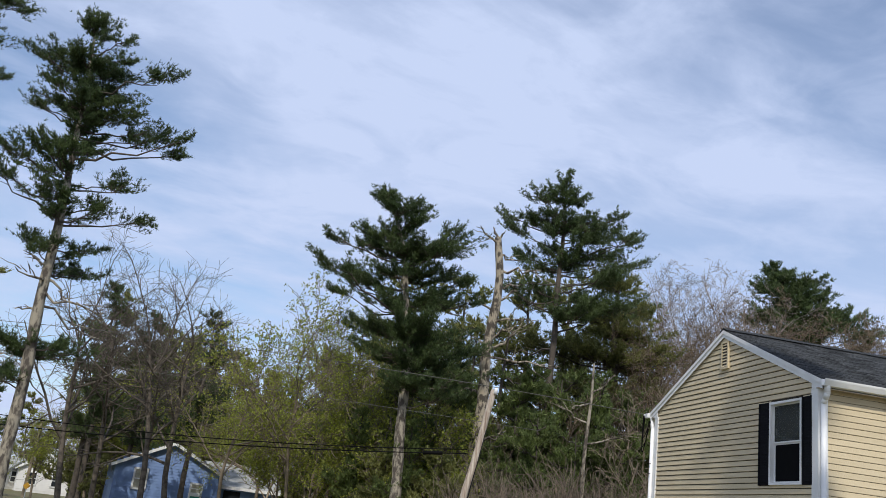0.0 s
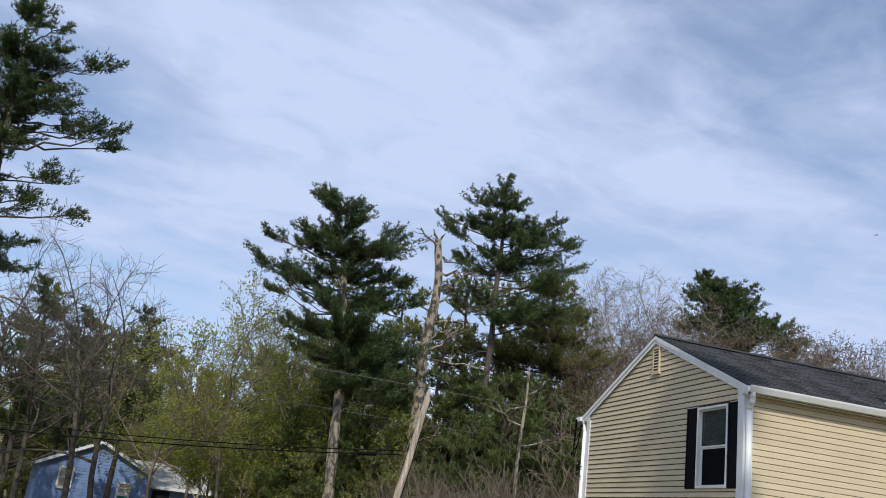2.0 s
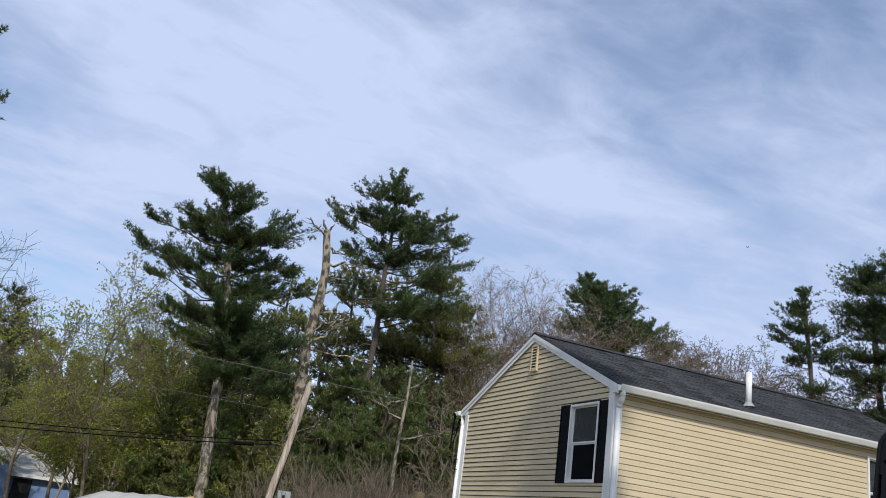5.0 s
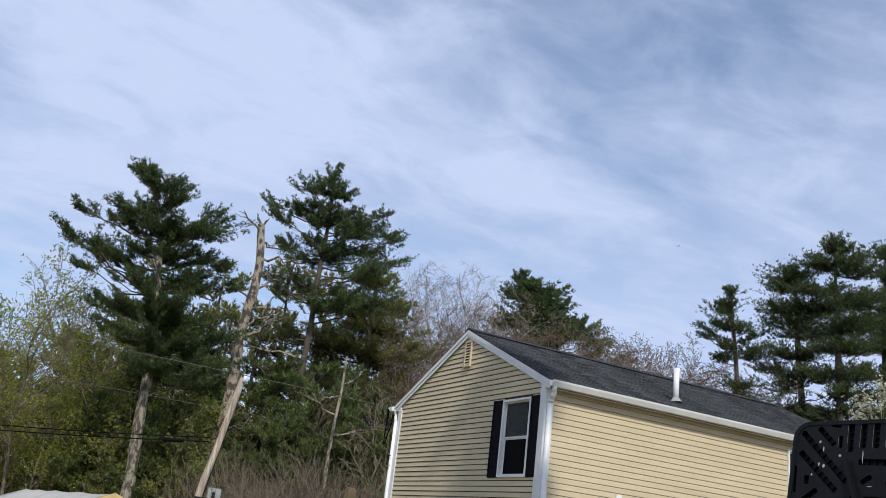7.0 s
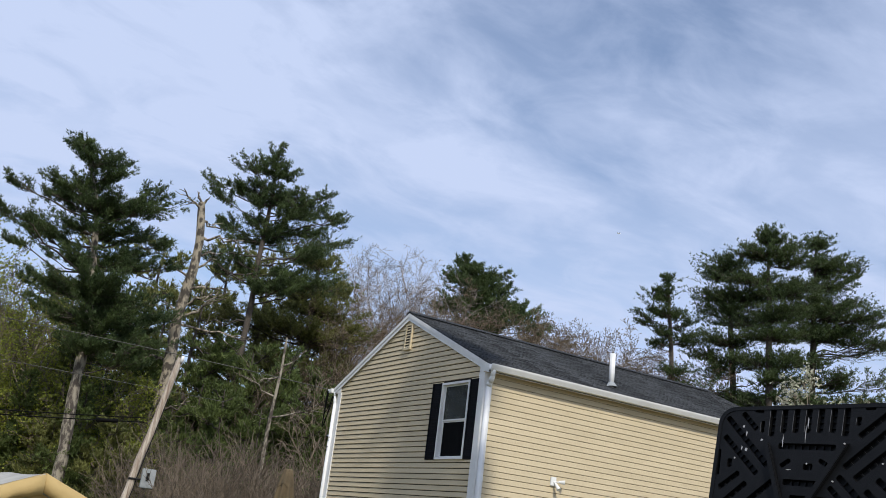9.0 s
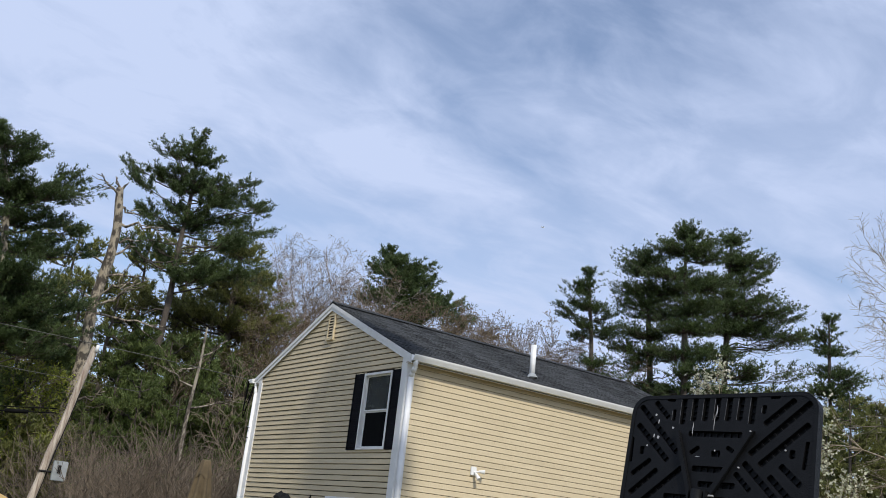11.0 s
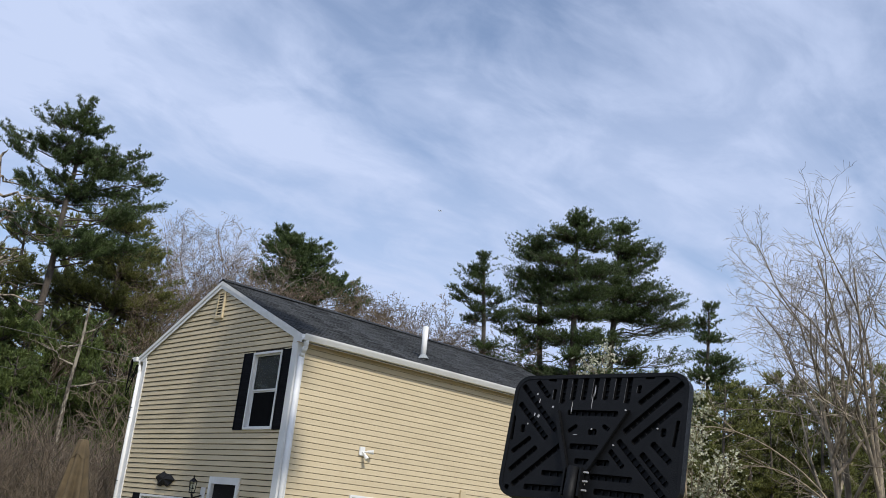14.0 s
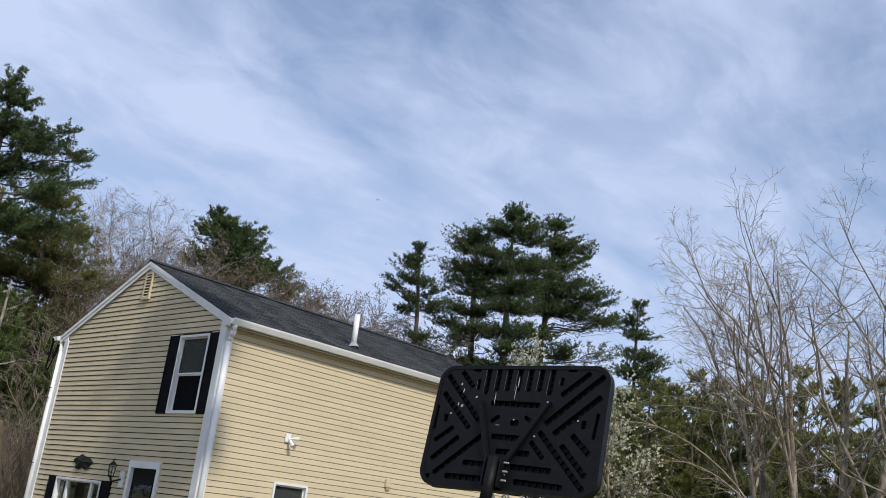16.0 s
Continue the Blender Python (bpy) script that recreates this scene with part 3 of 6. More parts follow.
# rakes, soffits, fascia, gutters
for side in (-1, 1):
    y_e = RIDGE_Y + side * RUN
    for dz0, dz1, o in ((0.035, 0.105, 0.022), (0.105, 0.185, 0.006)):
        bm = bmesh.new()
        prism(bm, [(RIDGE_Y, RIDGE_Z - dz0), (y_e, roof_z(y_e) - dz0), (y_e, roof_z(y_e) - dz1), (RIDGE_Y, RIDGE_Z - dz1)], lambda y, z: (HX0 - RAKE - o, y, z), (0.02, 0, 0))
        part("rake_board", bm, WHITE, house, "white rake trim")
    bm = bmesh.new()
    prism(bm, [(RIDGE_Y, RIDGE_Z - 0.14), (y_e, roof_z(y_e) - 0.14), (y_e, roof_z(y_e) - 0.15), (RIDGE_Y, RIDGE_Z - 0.15)], lambda y, z: (HX0 - RAKE + 0.02, y, z), (RAKE + 0.02, 0, 0))
    part("rake_soffit", bm, WHITE, house)
    ya, yb = sorted(((HY1 if side > 0 else HY0) + side * 0.005, y_e))
    box_part("soffit", (HX0 - RAKE, ya, WALL_TOP - 0.015), (HX1 + RAKE, yb, WALL_TOP), SOFFIT, house, "tan vented soffit", 0)
    # return closing the eave at the gable end
    bm = bmesh.new()
    yi = (HY1 if side > 0 else HY0) - side * 0.12
    prism(bm, [(yi, WALL_TOP - 0.02), (y_e, WALL_TOP - 0.02), (y_e, roof_z(y_e) - 0.1), (yi, roof_z(yi) - 0.17)], lambda y, z: (HX0 - RAKE + 0.004, y, z), (0.015, 0, 0))
    part("eave_return", bm, WHITE, house, "white boxed eave return")
    f0, f1 = sorted((y_e - side * 0.02, y_e))
    box_part("fascia", (HX0 - RAKE, f0, WALL_TOP - 0.02), (HX1 + RAKE, f1, roof_z(y_e) - 0.03), WHITE, house, bevel=0)
    bm = bmesh.new()
    gz = roof_z(y_e) - 0.03
    prof = [(0.0, gz), (0.0, gz - 0.11), (0.07, gz - 0.11), (0.09, gz - 0.07), (0.11, gz - 0.03), (0.115, gz), (0.105, gz), (0.10, gz - 0.025), (0.06, gz - 0.10), (0.01, gz - 0.10), (0.01, gz)]
    prism(bm, [(y_e + side * a, z) for a, z in prof], lambda y, z: (HX0 - RAKE - 0.02, y, z), (HX1 - HX0 + 2 * RAKE + 0.04, 0, 0))
    part("gutter", bm, WHITE, house, "white aluminium gutter")

# corner boards
for name, lo, hi in (("corner_board", (HX0 - 0.042, HY0 - 0.038, 0.2), (HX0 + 0.0, HY0 + 0.14, WALL_TOP)),
                     ("corner_board", (HX0 - 0.040, HY0 - 0.042, 0.2), (HX0 + 0.14, HY0 - 0.004, WALL_TOP)),
                     ("corner_board", (HX0 - 0.042, HY1 - 0.15, 0.2), (HX0, HY1 + 0.02, WALL_TOP)),
                     ("corner_board", (HX1 - 0.10, HY0 - 0.042, 0.2), (HX1 + 0.026, HY0 - 0.002, WALL_TOP))):
    box_part(name, lo, hi, WHITE, house, "white corner board", 0.003)


def downspout(points, r=0.036):
    bm = bmesh.new()
    for a, b in zip(points, points[1:]):
        rod(bm, a, b, r, seg=12)
    for p in points[1:-1]:
        bmesh.ops.create_uvsphere(bm, u_segments=10, v_segments=6, radius=r * 1.03, matrix=Matrix.Translation(p))
    return part("downspout", bm, WHITE, house, "round white downspout", True)


downspout([(HX0 + 0.02, HY0 - 0.20, 4.70), (HX0 + 0.02, HY0 - 0.20, 4.56), (HX0 + 0.025, HY0 - 0.14, 4.47), (HX0 + 0.03, HY0 - 0.085, 4.40), (HX0 + 0.03, HY0 - 0.08, 0.15)], 0.046)
downspout([(HX0 - 0.02, HY1 + 0.20, 4.70), (HX0 - 0.03, HY1 + 0.18, 4.58), (HX0 - 0.06, HY1 + 0.06, 4.40), (HX0 - 0.07, HY1 + 0.02, 0.15)], 0.04)
for z in (3.62, 3.40, 2.05):
    bm = bmesh.new()
    rod(bm, (HX0 - 0.115, HY1 - 0.04, z), (HX0 - 0.115, HY1 + 0.09, z + 0.012), 0.008, seg=6)
    rod(bm, (HX0 - 0.115, HY1 + 0.09, z + 0.012), (HX0 - 0.05, HY1 + 0.16, z + 0.05), 0.006, seg=6)
    part("downspout_strap", bm, IRON, house)


def window(at, hole, split=0.5, shutters=(), mullions=(), name="window"):
    """A white-framed window in an opening: casing, sashes, glass, and louvred shutters beside it."""
    s0, s1, z0, z1 = hole
    flip = Vector(at(0, 0, 1)) - Vector(at(0, 0, 0))

    def slab(nm, a, b, za, zb, o0, o1, mat, parent, lab=""):
        p, q = at(a, za, o0), at(b, zb, o1)
        return box_part(nm, [min(i, j) for i, j in zip(p, q)], [max(i, j) for i, j in zip(p, q)], mat, parent, lab, 0.002)
    bm = bmesh.new()
    fw = 0.042
    for a, b, za, zb in ((s0, s1, z1 - fw, z1), (s0, s1, z0, z0 + fw), (s0, s0 + fw, z0 + fw, z1 - fw), (s1 - fw, s1, z0 + fw, z1 - fw)):
        p, q = at(a, za, -0.09), at(b, zb, 0.05)
        box(bm, [min(i, j) for i, j in zip(p, q)], [max(i, j) for i, j in zip(p, q)])
    win = part(name, bm, WHITE, house, "white vinyl window casing")
    cols = [s0 + fw, *mullions, s1 - fw]
    for a, b in zip(cols, cols[1:]):
        zm = z0 + (z1 - z0) * split
        halves = ((z0 + fw, zm, -0.035), (zm, z1 - fw, -0.012)) if split else ((z0 + fw, z1 - fw, -0.02),)
        for za, zb, o in halves:
            bm = bmesh.new()
            sw = 0.026
            for aa, bb, zaa, zbb in ((a, b, zb - sw, zb), (a, b, za, za + sw), (a, a + sw, za + sw, zb - sw), (b - sw, b, za + sw, zb - sw)):
                p, q = at(aa, zaa, o - 0.03), at(bb, zbb, o)
                box(bm, [min(i, j) for i, j in zip(p, q)], [max(i, j) for i, j in zip(p, q)])
            part("sash", bm, WHITE, win)
            g = slab("pane", a + sw, b - sw, za + sw, zb - sw, o - 0.018, o - 0.012, GLASS, win, "clear glass pane reflecting the yard")
            g.visible_shadow = False
            if split:
                slab("insect_screen", a + sw, b - sw, za + sw, zb - sw, o - 0.011, o - 0.010, SCREEN if za < zm - 0.2 else DIMMING_SCREEN, win, "dark insect screen that dims the pane")
    for m in mullions:
        slab("mullion", m - 0.035, m + 0.035, z0 + fw, z1 - fw, -0.06, 0.012, WHITE, win)
    for a, b in shutters:
        sh = slab("shutter", a, b, z0 - 0.005, z1 + 0.01, 0.012, 0.034, SHUTTER, house, "black louvred plastic shutter")
        n = 30
        zz0, zz1 = z0 + 0.05, z1 - 0.05
        for i in range(n):
            za = zz0 + (zz1 - zz0) * i / n
            if abs(i - n / 2) < 1:
                continue
            bm = bmesh.new()
            h = (zz1 - zz0) / n
            f = [bm.verts.new(at(*q)) for q in ((a + 0.04, za, 0.043), (b - 0.04, za, 0.043), (b - 0.04, za + h, 0.0345), (a + 0.04, za + h, 0.0345), (a + 0.04, za, 0.0345), (b - 0.04, za, 0.0345))]
            bm.faces.new(f[:4])
            bm.faces.new((f[0], f[1], f[5], f[4]))
            part("louvre", bm, SHUTTER, sh)
        for aa, bb in ((a, a + 0.035), (b - 0.035, b)):
            slab("stile", aa, bb, z0 - 0.005, z1 + 0.01, 0.034, 0.048, SHUTTER, sh)
    return win


window(gable_at, UP_WIN, 0.5, [(13.245, 13.51), (14.48, 14.805)])
window(gable_at, PIC_WIN, 0, [(15.83, 16.17), (17.985, 18.29)], (16.60, 17.56), "picture_window")
window(side_at, LOW_WIN, 0.5)
window(side_at, END_WIN, 0.5)

# gable louvre vent
bm = bmesh.new()
VY, VZ0, VZ1 = RIDGE_Y - 0.05, 5.40, 5.88
for lo, hi in (((HX0 - 0.058, VY - 0.13, VZ0), (HX0 - 0.004, VY - 0.095, VZ1)), ((HX0 - 0.058, VY + 0.095, VZ0), (HX0 - 0.004, VY + 0.13, VZ1)),
               ((HX0 - 0.065, VY - 0.15, VZ0 - 0.04), (HX0 - 0.004, VY + 0.15, VZ0)), ((HX0 - 0.058, VY - 0.13, VZ1), (HX0 - 0.004, VY + 0.13, VZ1 + 0.03))):
    box(bm, lo, hi)
vent = part("gable_vent", bm, SIDING, house, "tan louvred gable vent")
box_part("vent_backing", (HX0 - 0.033, VY - 0.092, VZ0), (HX0 - 0.030, VY + 0.092, VZ1), SHADE_SHEATH, vent, "", 0)
for i in range(8):
    z = VZ0 + 0.06 * i + 0.01
    bm = bmesh.new()
    f = [bm.verts.new(q) for q in ((HX0 - 0.054, VY - 0.094, z), (HX0 - 0.054, VY + 0.094, z), (HX0 - 0.034, VY + 0.094, z + 0.034), (HX0 - 0.034, VY - 0.094, z + 0.034))]
    bm.faces.new(f)
    part("vent_slat", bm, SIDING, vent)

# front door
bm = bmesh.new()
for a, b, za, zb in ((DOOR[0], DOOR[1], 2.13, DOOR[3]), (DOOR[0], DOOR[0] + 0.085, DOOR[2], 2.13), (DOOR[1] - 0.085, DOOR[1], DOOR[2], 2.13)):
    box(bm, (HX0 - 0.05, a, za), (HX0 + 0.1, b, zb))
door = part("front_door", bm, WHITE, house, "black storm door in a white casing")
box_part("door_leaf", (HX0 + 0.02, DOOR[0] + 0.087, DOOR[2]), (HX0 + 0.06, DOOR[1] - 0.087, 2.128), DOOR_PAINT, door, "black painted door leaf")
for z in (1.96, 2.03):
    box_part("door_moulding", (HX0 + 0.005, DOOR[0] + 0.2, z), (HX0 + 0.019, DOOR[1] - 0.2, z + 0.02), DOOR_PAINT, door)
g = box_part("door_pane", (HX0 + 0.0, DOOR[0] + 0.2, 0.9), (HX0 + 0.012, DOOR[1] - 0.2, 1.85), GLASS, door, "storm door glass")
g.visible_shadow = False
box_part("doorstep", (HX0 - 0.9, DOOR[0] - 0.3, -0.05), (HX0 - 0.03, DOOR[1] + 0.3, 0.14), GREY_BOX, house, "grey concrete step", 0.01)

# plumbing vent through the roof
PVX, PVY = 12.40, 13.56
bm = bmesh.new()
rod(bm, (PVX, PVY, roof_z(PVY) - 0.1), (PVX, PVY, roof_z(PVY) + 0.66), 0.057, seg=20)
pipe = part("vent_pipe", bm, PVC, house, "white plastic vent pipe on the roof", True)
bm = bmesh.new()
rod(bm, (PVX, PVY - 0.01, roof_z(PVY) - 0.03), (PVX, PVY, roof_z(PVY) + 0.06), 0.12, 0.065, seg=20)
part("pipe_flashing", bm, GREY_BOX, pipe)
stay(house)

# service drop fixed to the back eave: insulator, clamp and drip loops
drop = empty("service_drop", (HX0 - 0.08, HY1 + 0.25, 4.7), "white insulator bracket with black drip loops under the eave", "cable bracket")
bm = bmesh.new()
box(bm, (HX0 - 0.13, HY1 + 0.22, 4.66), (HX0 - 0.055, HY1 + 0.36, 4.76), 0.01)
rod(bm, (HX0 - 0.09, HY1 + 0.34, 4.71), (HX0 - 0.09, HY1 + 0.46, 4.735), 0.035, 0.025, 10)
part("insulator", bm, WHITE, drop, "white insulator bracket")
for k, (reach, dip) in enumerate(((0.42, 0.62), (0.34, 0.42), (0.26, 0.75))):
    pts = [(HX0 - 0.10 - 0.02 * k, HY1 + 0.40 - (0.40 - 0.10) * u + reach * 0.5 * math.sin(math.pi * u), 4.72 - dip * math.sin(math.pi * u) ** 0.8 - 0.15 * u) for u in np.linspace(0, 1, 12)]
    sticks("drip_loop", [(np.array(pts), np.full(12, 0.010), 6)], CABLE, drop, "black drip loop")
stay(drop)

# things on the house walls
lamp = empty("floodlight", (10.79, HY0, 2.95), "white twin-head floodlight mounted on tan siding", "light fixture")
bm = bmesh.new()
box(bm, (10.64, HY0 - 0.05, 2.88), (10.77, HY0 - 0.018, 3.04), 0.008)
part("mount_plate", bm, WHITE, lamp)
for dx, tilt in ((0.03, -0.10), (0.14, 0.04)):
    bm = bmesh.new()
    rod(bm, (10.71, HY0 - 0.05, 2.95), (10.71 + dx * 0.7, HY0 - 0.10, 2.94 + tilt * 0.4), 0.013)
    rod(bm, (10.71 + dx * 0.6, HY0 - 0.08, 2.95 + tilt * 0.3), (10.71 + dx * 1.2, HY0 - 0.16, 2.92 + tilt), 0.022, 0.042, seg=16)
    part("lamp_head", bm, WHITE, lamp)
stay(lamp)
flap = empty("vent_cover", (13.44, HY0, 2.4), "small tan vent hood on the siding", "vent")
bm = bmesh.new()
box(bm, (13.36, HY0 - 0.06, 2.36), (13.52, HY0 - 0.018, 2.52), 0.01)
part("hood", bm, SIDING, flap)
bm = bmesh.new()
box(bm, (13.385, HY0 - 0.052, 2.31), (13.495, HY0 - 0.02, 2.357))
part("damper", bm, SOFFIT, flap)
stay(flap)
star = empty("wall_ornament", (HX0 - 0.04, 17.03, 2.155), "black metal winged flower ornament hung on the siding", "ornament")
bm = bmesh.new()
tipz = [bm.verts.new((HX0 - 0.10, 17.03, 2.155)), bm.verts.new((HX0 - 0.022, 17.03, 2.155))]
WINGS = ((-1, 0.17), (-0.6, 0.5), (-0.25, 1), (0.1, 0.72), (0.45, 0.6), (1, -0.05), (0.65, -0.4), (0.45, -0.9), (0.2, -1), (-0.05, -0.65), (-0.3, -1), (-0.6, -0.9), (-0.7, -0.4))
ring = [bm.verts.new((HX0 - 0.03 - (0.03 if i % 2 else 0), 17.03 - u * 0.44, 2.155 + v * 0.15)) for i, (u, v) in enumerate(WINGS)]
for i in range(len(ring)):
    for c in tipz:
        bm.faces.new((ring[i], ring[(i + 1) % len(ring)], c))
bmesh.ops.recalc_face_normals(bm, faces=bm.faces[:])
part("petals", bm, IRON, star)
stay(star)
lantern = empty("wall_lantern", (HX0, 15.66, 1.95), "black iron coach lantern on a white mounting block", "light fixture")
bm = bmesh.new()
box(bm, (HX0 - 0.045, 15.42, 1.76), (HX0 - 0.018, 15.575, 2.05), 0.006)
part("mounting_block", bm, WHITE, lantern)
bm = bmesh.new()
rod(bm, (HX0 - 0.05, 15.50, 1.90), (HX0 - 0.16, 15.63, 1.84), 0.014)
rod(bm, (HX0 - 0.16, 15.63, 1.84), (HX0 - 0.18, 15.64, 1.92), 0.02)
rod(bm, (HX0 - 0.18, 15.64, 1.92), (HX0 - 0.18, 15.64, 1.95), 0.05, 0.06, 6)
rod(bm, (HX0 - 0.18, 15.64, 2.13), (HX0 - 0.18, 15.64, 2.20), 0.085, 0.02, 6)
rod(bm, (HX0 - 0.18, 15.64, 2.20), (HX0 - 0.18, 15.64, 2.25), 0.012)
for i in range(6):
    a = radians(60 * i)
    rod(bm, (HX0 - 0.18 + 0.055 * math.cos(a), 15.64 + 0.055 * math.sin(a), 1.95), (HX0 - 0.18 + 0.075 * math.cos(a), 15.64 + 0.075 * math.sin(a), 2.13), 0.006, seg=5)
part("lantern_frame", bm, IRON, lantern)
bm = bmesh.new()
rod(bm, (HX0 - 0.18, 15.64, 1.955), (HX0 - 0.18, 15.64, 2.125), 0.048, 0.066, 6)
part("lantern_glass", bm, GLASS, lantern)
stay(lantern)

# ---- basketball hoop, seen from behind ----
HOOP_C = Vector((4.271, 3.085, 2.332))
HU = Vector((0.1512, -0.9885, 0))
HN = Vector((-0.9885, -0.1512, 0))
HV = Vector((0, 0, 0.9813)) - HN * 0.1926
HM = HN * 0.9813 + Vector((0, 0, 0.1926))
BW, BH = 0.56, 0.371


def on_board(s, v, o=0.0):
    return HOOP_C + HU * s + HV * v + HM * o


def clip(poly, a, b):
    """Keeps the part of a convex outline to the left of the line a-b."""
    out = []
    for i in range(len(poly)):
        p, q = poly[i], poly[(i + 1) % len(poly)]
        dp = (b[0] - a[0]) * (p[1] - a[1]) - (b[1] - a[1]) * (p[0] - a[0])
        dq = (b[0] - a[0]) * (q[1] - a[1]) - (b[1] - a[1]) * (q[0] - a[0])
        if dp >= 0:
            out.append(p)
        if dp * dq < 0:
            t = dp / (dp - dq)
            out.append((p[0] + (q[0] - p[0]) * t, p[1] + (q[1] - p[1]) * t))
    return out


def rounded(w, h, r, n=7):
    pts = []
    for cx, cy, a0 in ((w - r, h - r, 0), (-w + r, h - r, 90), (-w + r, -h + r, 180), (w - r, -h + r, 270)):
        pts += [(cx + r * math.cos(radians(a0 + 90 * i / n)), cy + r * math.sin(radians(a0 + 90 * i / n))) for i in range(n + 1)]
    return pts


hoop = empty("basketball_hoop", (4.15, 3.05, 0), "portable basketball hoop with a ribbed black plastic backboard, seen from behind", "basketball hoop")
bm = bmesh.new()
prism(bm, rounded(BW, BH, 0.10), lambda s, v: on_board(s, v, -0.03), HM * 0.022)
backboard = part("backboard", bm, BLACK_PLASTIC, hoop, "black moulded plastic backboard")
bm = bmesh.new()
outer, inner = rounded(BW, BH, 0.10), rounded(BW - 0.022, BH - 0.022, 0.085)
vo = [[bm.verts.new(on_board(*p, o)) for p in ring] for ring, o in ((outer, -0.009), (outer, 0.030), (inner, 0.030), (inner, -0.009))]
for ra, rb in zip(vo, vo[1:]):
    for i in range(len(ra)):
        j = (i + 1) % len(ra)
        bm.faces.new((ra[i], ra[j], rb[j], rb[i]))
bmesh.ops.recalc_face_normals(bm, faces=bm.faces[:])
part("backboard_rim", bm, BLACK_PLASTIC, backboard)
# moulded back: a face plate pierced by slots, each slot crossed by low webs
SLOTS = [(-0.220 + 0.0705 * k, 0.350, -0.220 + 0.0695 * k, 0.192 if k in (0, 6) else 0.212, 0.034) for k in range(7)]
SLOTS += [(-0.278, 0.285, -0.278, 0.215, 0.022), (0.266, 0.300, 0.264, 0.250, 0.026), (0.296, 0.345, 0.350, 0.345, 0.022), (-0.335, 0.346, -0.280, 0.338, 0.018)]
SLOTS += [(-0.410, 0.335, -0.310, 0.232, 0.032), (-0.507, 0.312, -0.226, 0.024, 0.034), (-0.511, 0.197, -0.283, -0.025, 0.034), (-0.460, 0.062, -0.458, 0.012, 0.030), (-0.532, 0.117, -0.526, -0.035, 0.020)]
SLOTS += [(-0.509, -0.109, -0.392, -0.017, 0.032), (-0.505, -0.221, -0.342, -0.074, 0.034), (-0.470, -0.305, -0.176, -0.050, 0.034), (-0.516, -0.318, -0.486, -0.318, 0.030)]
SLOTS += [(0.272, 0.189, 0.435, 0.329, 0.034), (0.201, 0.020, 0.521, 0.311, 0.036), (0.260, -0.038, 0.518, 0.190, 0.036), (0.436, 0.050, 0.433, 0.002, 0.030), (0.513, 0.095, 0.500, -0.054, 0.022)]
SLOTS += [(0.128, -0.080, 0.223, -0.177, 0.030), (0.172, -0.022, 0.483, -0.338, 0.034), (0.318, -0.092, 0.485, -0.263, 0.034), (0.374, -0.033, 0.492, -0.141, 0.034)]
SLOTS += [(-0.172, 0.138, 0.152, 0.130, 0.034), (-0.127, -0.063, 0.067, -0.069, 0.034), (-0.081, -0.149, 0.136, -0.154, 0.034), (-0.282, -0.224, -0.108, -0.229, 0.032), (0.024, -0.232, 0.283, -0.242, 0.034),
          (-0.385, -0.310, -0.130, -0.312, 0.034), (0.064, -0.314, 0.362, -0.327, 0.034)]
SLOTS += [(-0.150, 0.022, -0.095, 0.060, 0.028), (-0.020, 0.022, 0.034, 0.024, 0.036), (0.066, 0.062, 0.112, 0.034, 0.024)]
FACE_O, FLOOR_O = 0.026, -0.0085
bm = bmesh.new()
walls = []


def ring_of(points, o):
    vs = [bm.verts.new(on_board(*p, o)) for p in points]
    return vs, [bm.edges.new((vs[k], vs[(k + 1) % len(vs)])) for k in range(len(vs))]


edges = ring_of(rounded(BW - 0.0225, BH - 0.0225, 0.085), FACE_O)[1]
for s0, v0, s1, v1, wide in SLOTS:
    a, b = Vector((s0, v0)), Vector((s1, v1))
    d = (b - a).normalized()
    nn = Vector((-d.y, d.x)) * wide / 2
    c = d * 0.006
    outline = [a - nn + c, a - nn * 0.55, a + nn * 0.55, a + nn + c, b + nn - c, b + nn * 0.55, b - nn * 0.55, b - nn - c]
    vs, es = ring_of(outline, FACE_O)
    edges += es
    walls.append((outline, vs))
bmesh.ops.triangle_fill(bm, use_beauty=True, use_dissolve=False, edges=edges)
for outline, vs in walls:
    low = [bm.verts.new(on_board(*p, FLOOR_O)) for p in outline]
    for k in range(len(vs)):
        bm.faces.new((vs[k], vs[(k + 1) % len(vs)], low[(k + 1) % len(vs)], low[k]))
part("back_face", bm, BLACK_PLASTIC, backboard, "ribbed black moulded face")
for s0, v0, s1, v1, wide in SLOTS:
    a, b = Vector((s0, v0)), Vector((s1, v1))
    n = int((b - a).length / 0.045)
    d = (b - a).normalized()
    nn = Vector((-d.y, d.x)) * (wide / 2 - 0.001)
    for k in range(1, n + 1):
        q = a.lerp(b, k / (n + 1))
        e = d * 0.004
        bm = bmesh.new()
        prism(bm, [q - nn - e, q - nn + e, q + nn + e, q + nn - e], lambda u, w: on_board(u, w, FLOOR_O + 0.0003), HM * 0.013)
        part("web", bm, BLACK_PLASTIC, backboard)
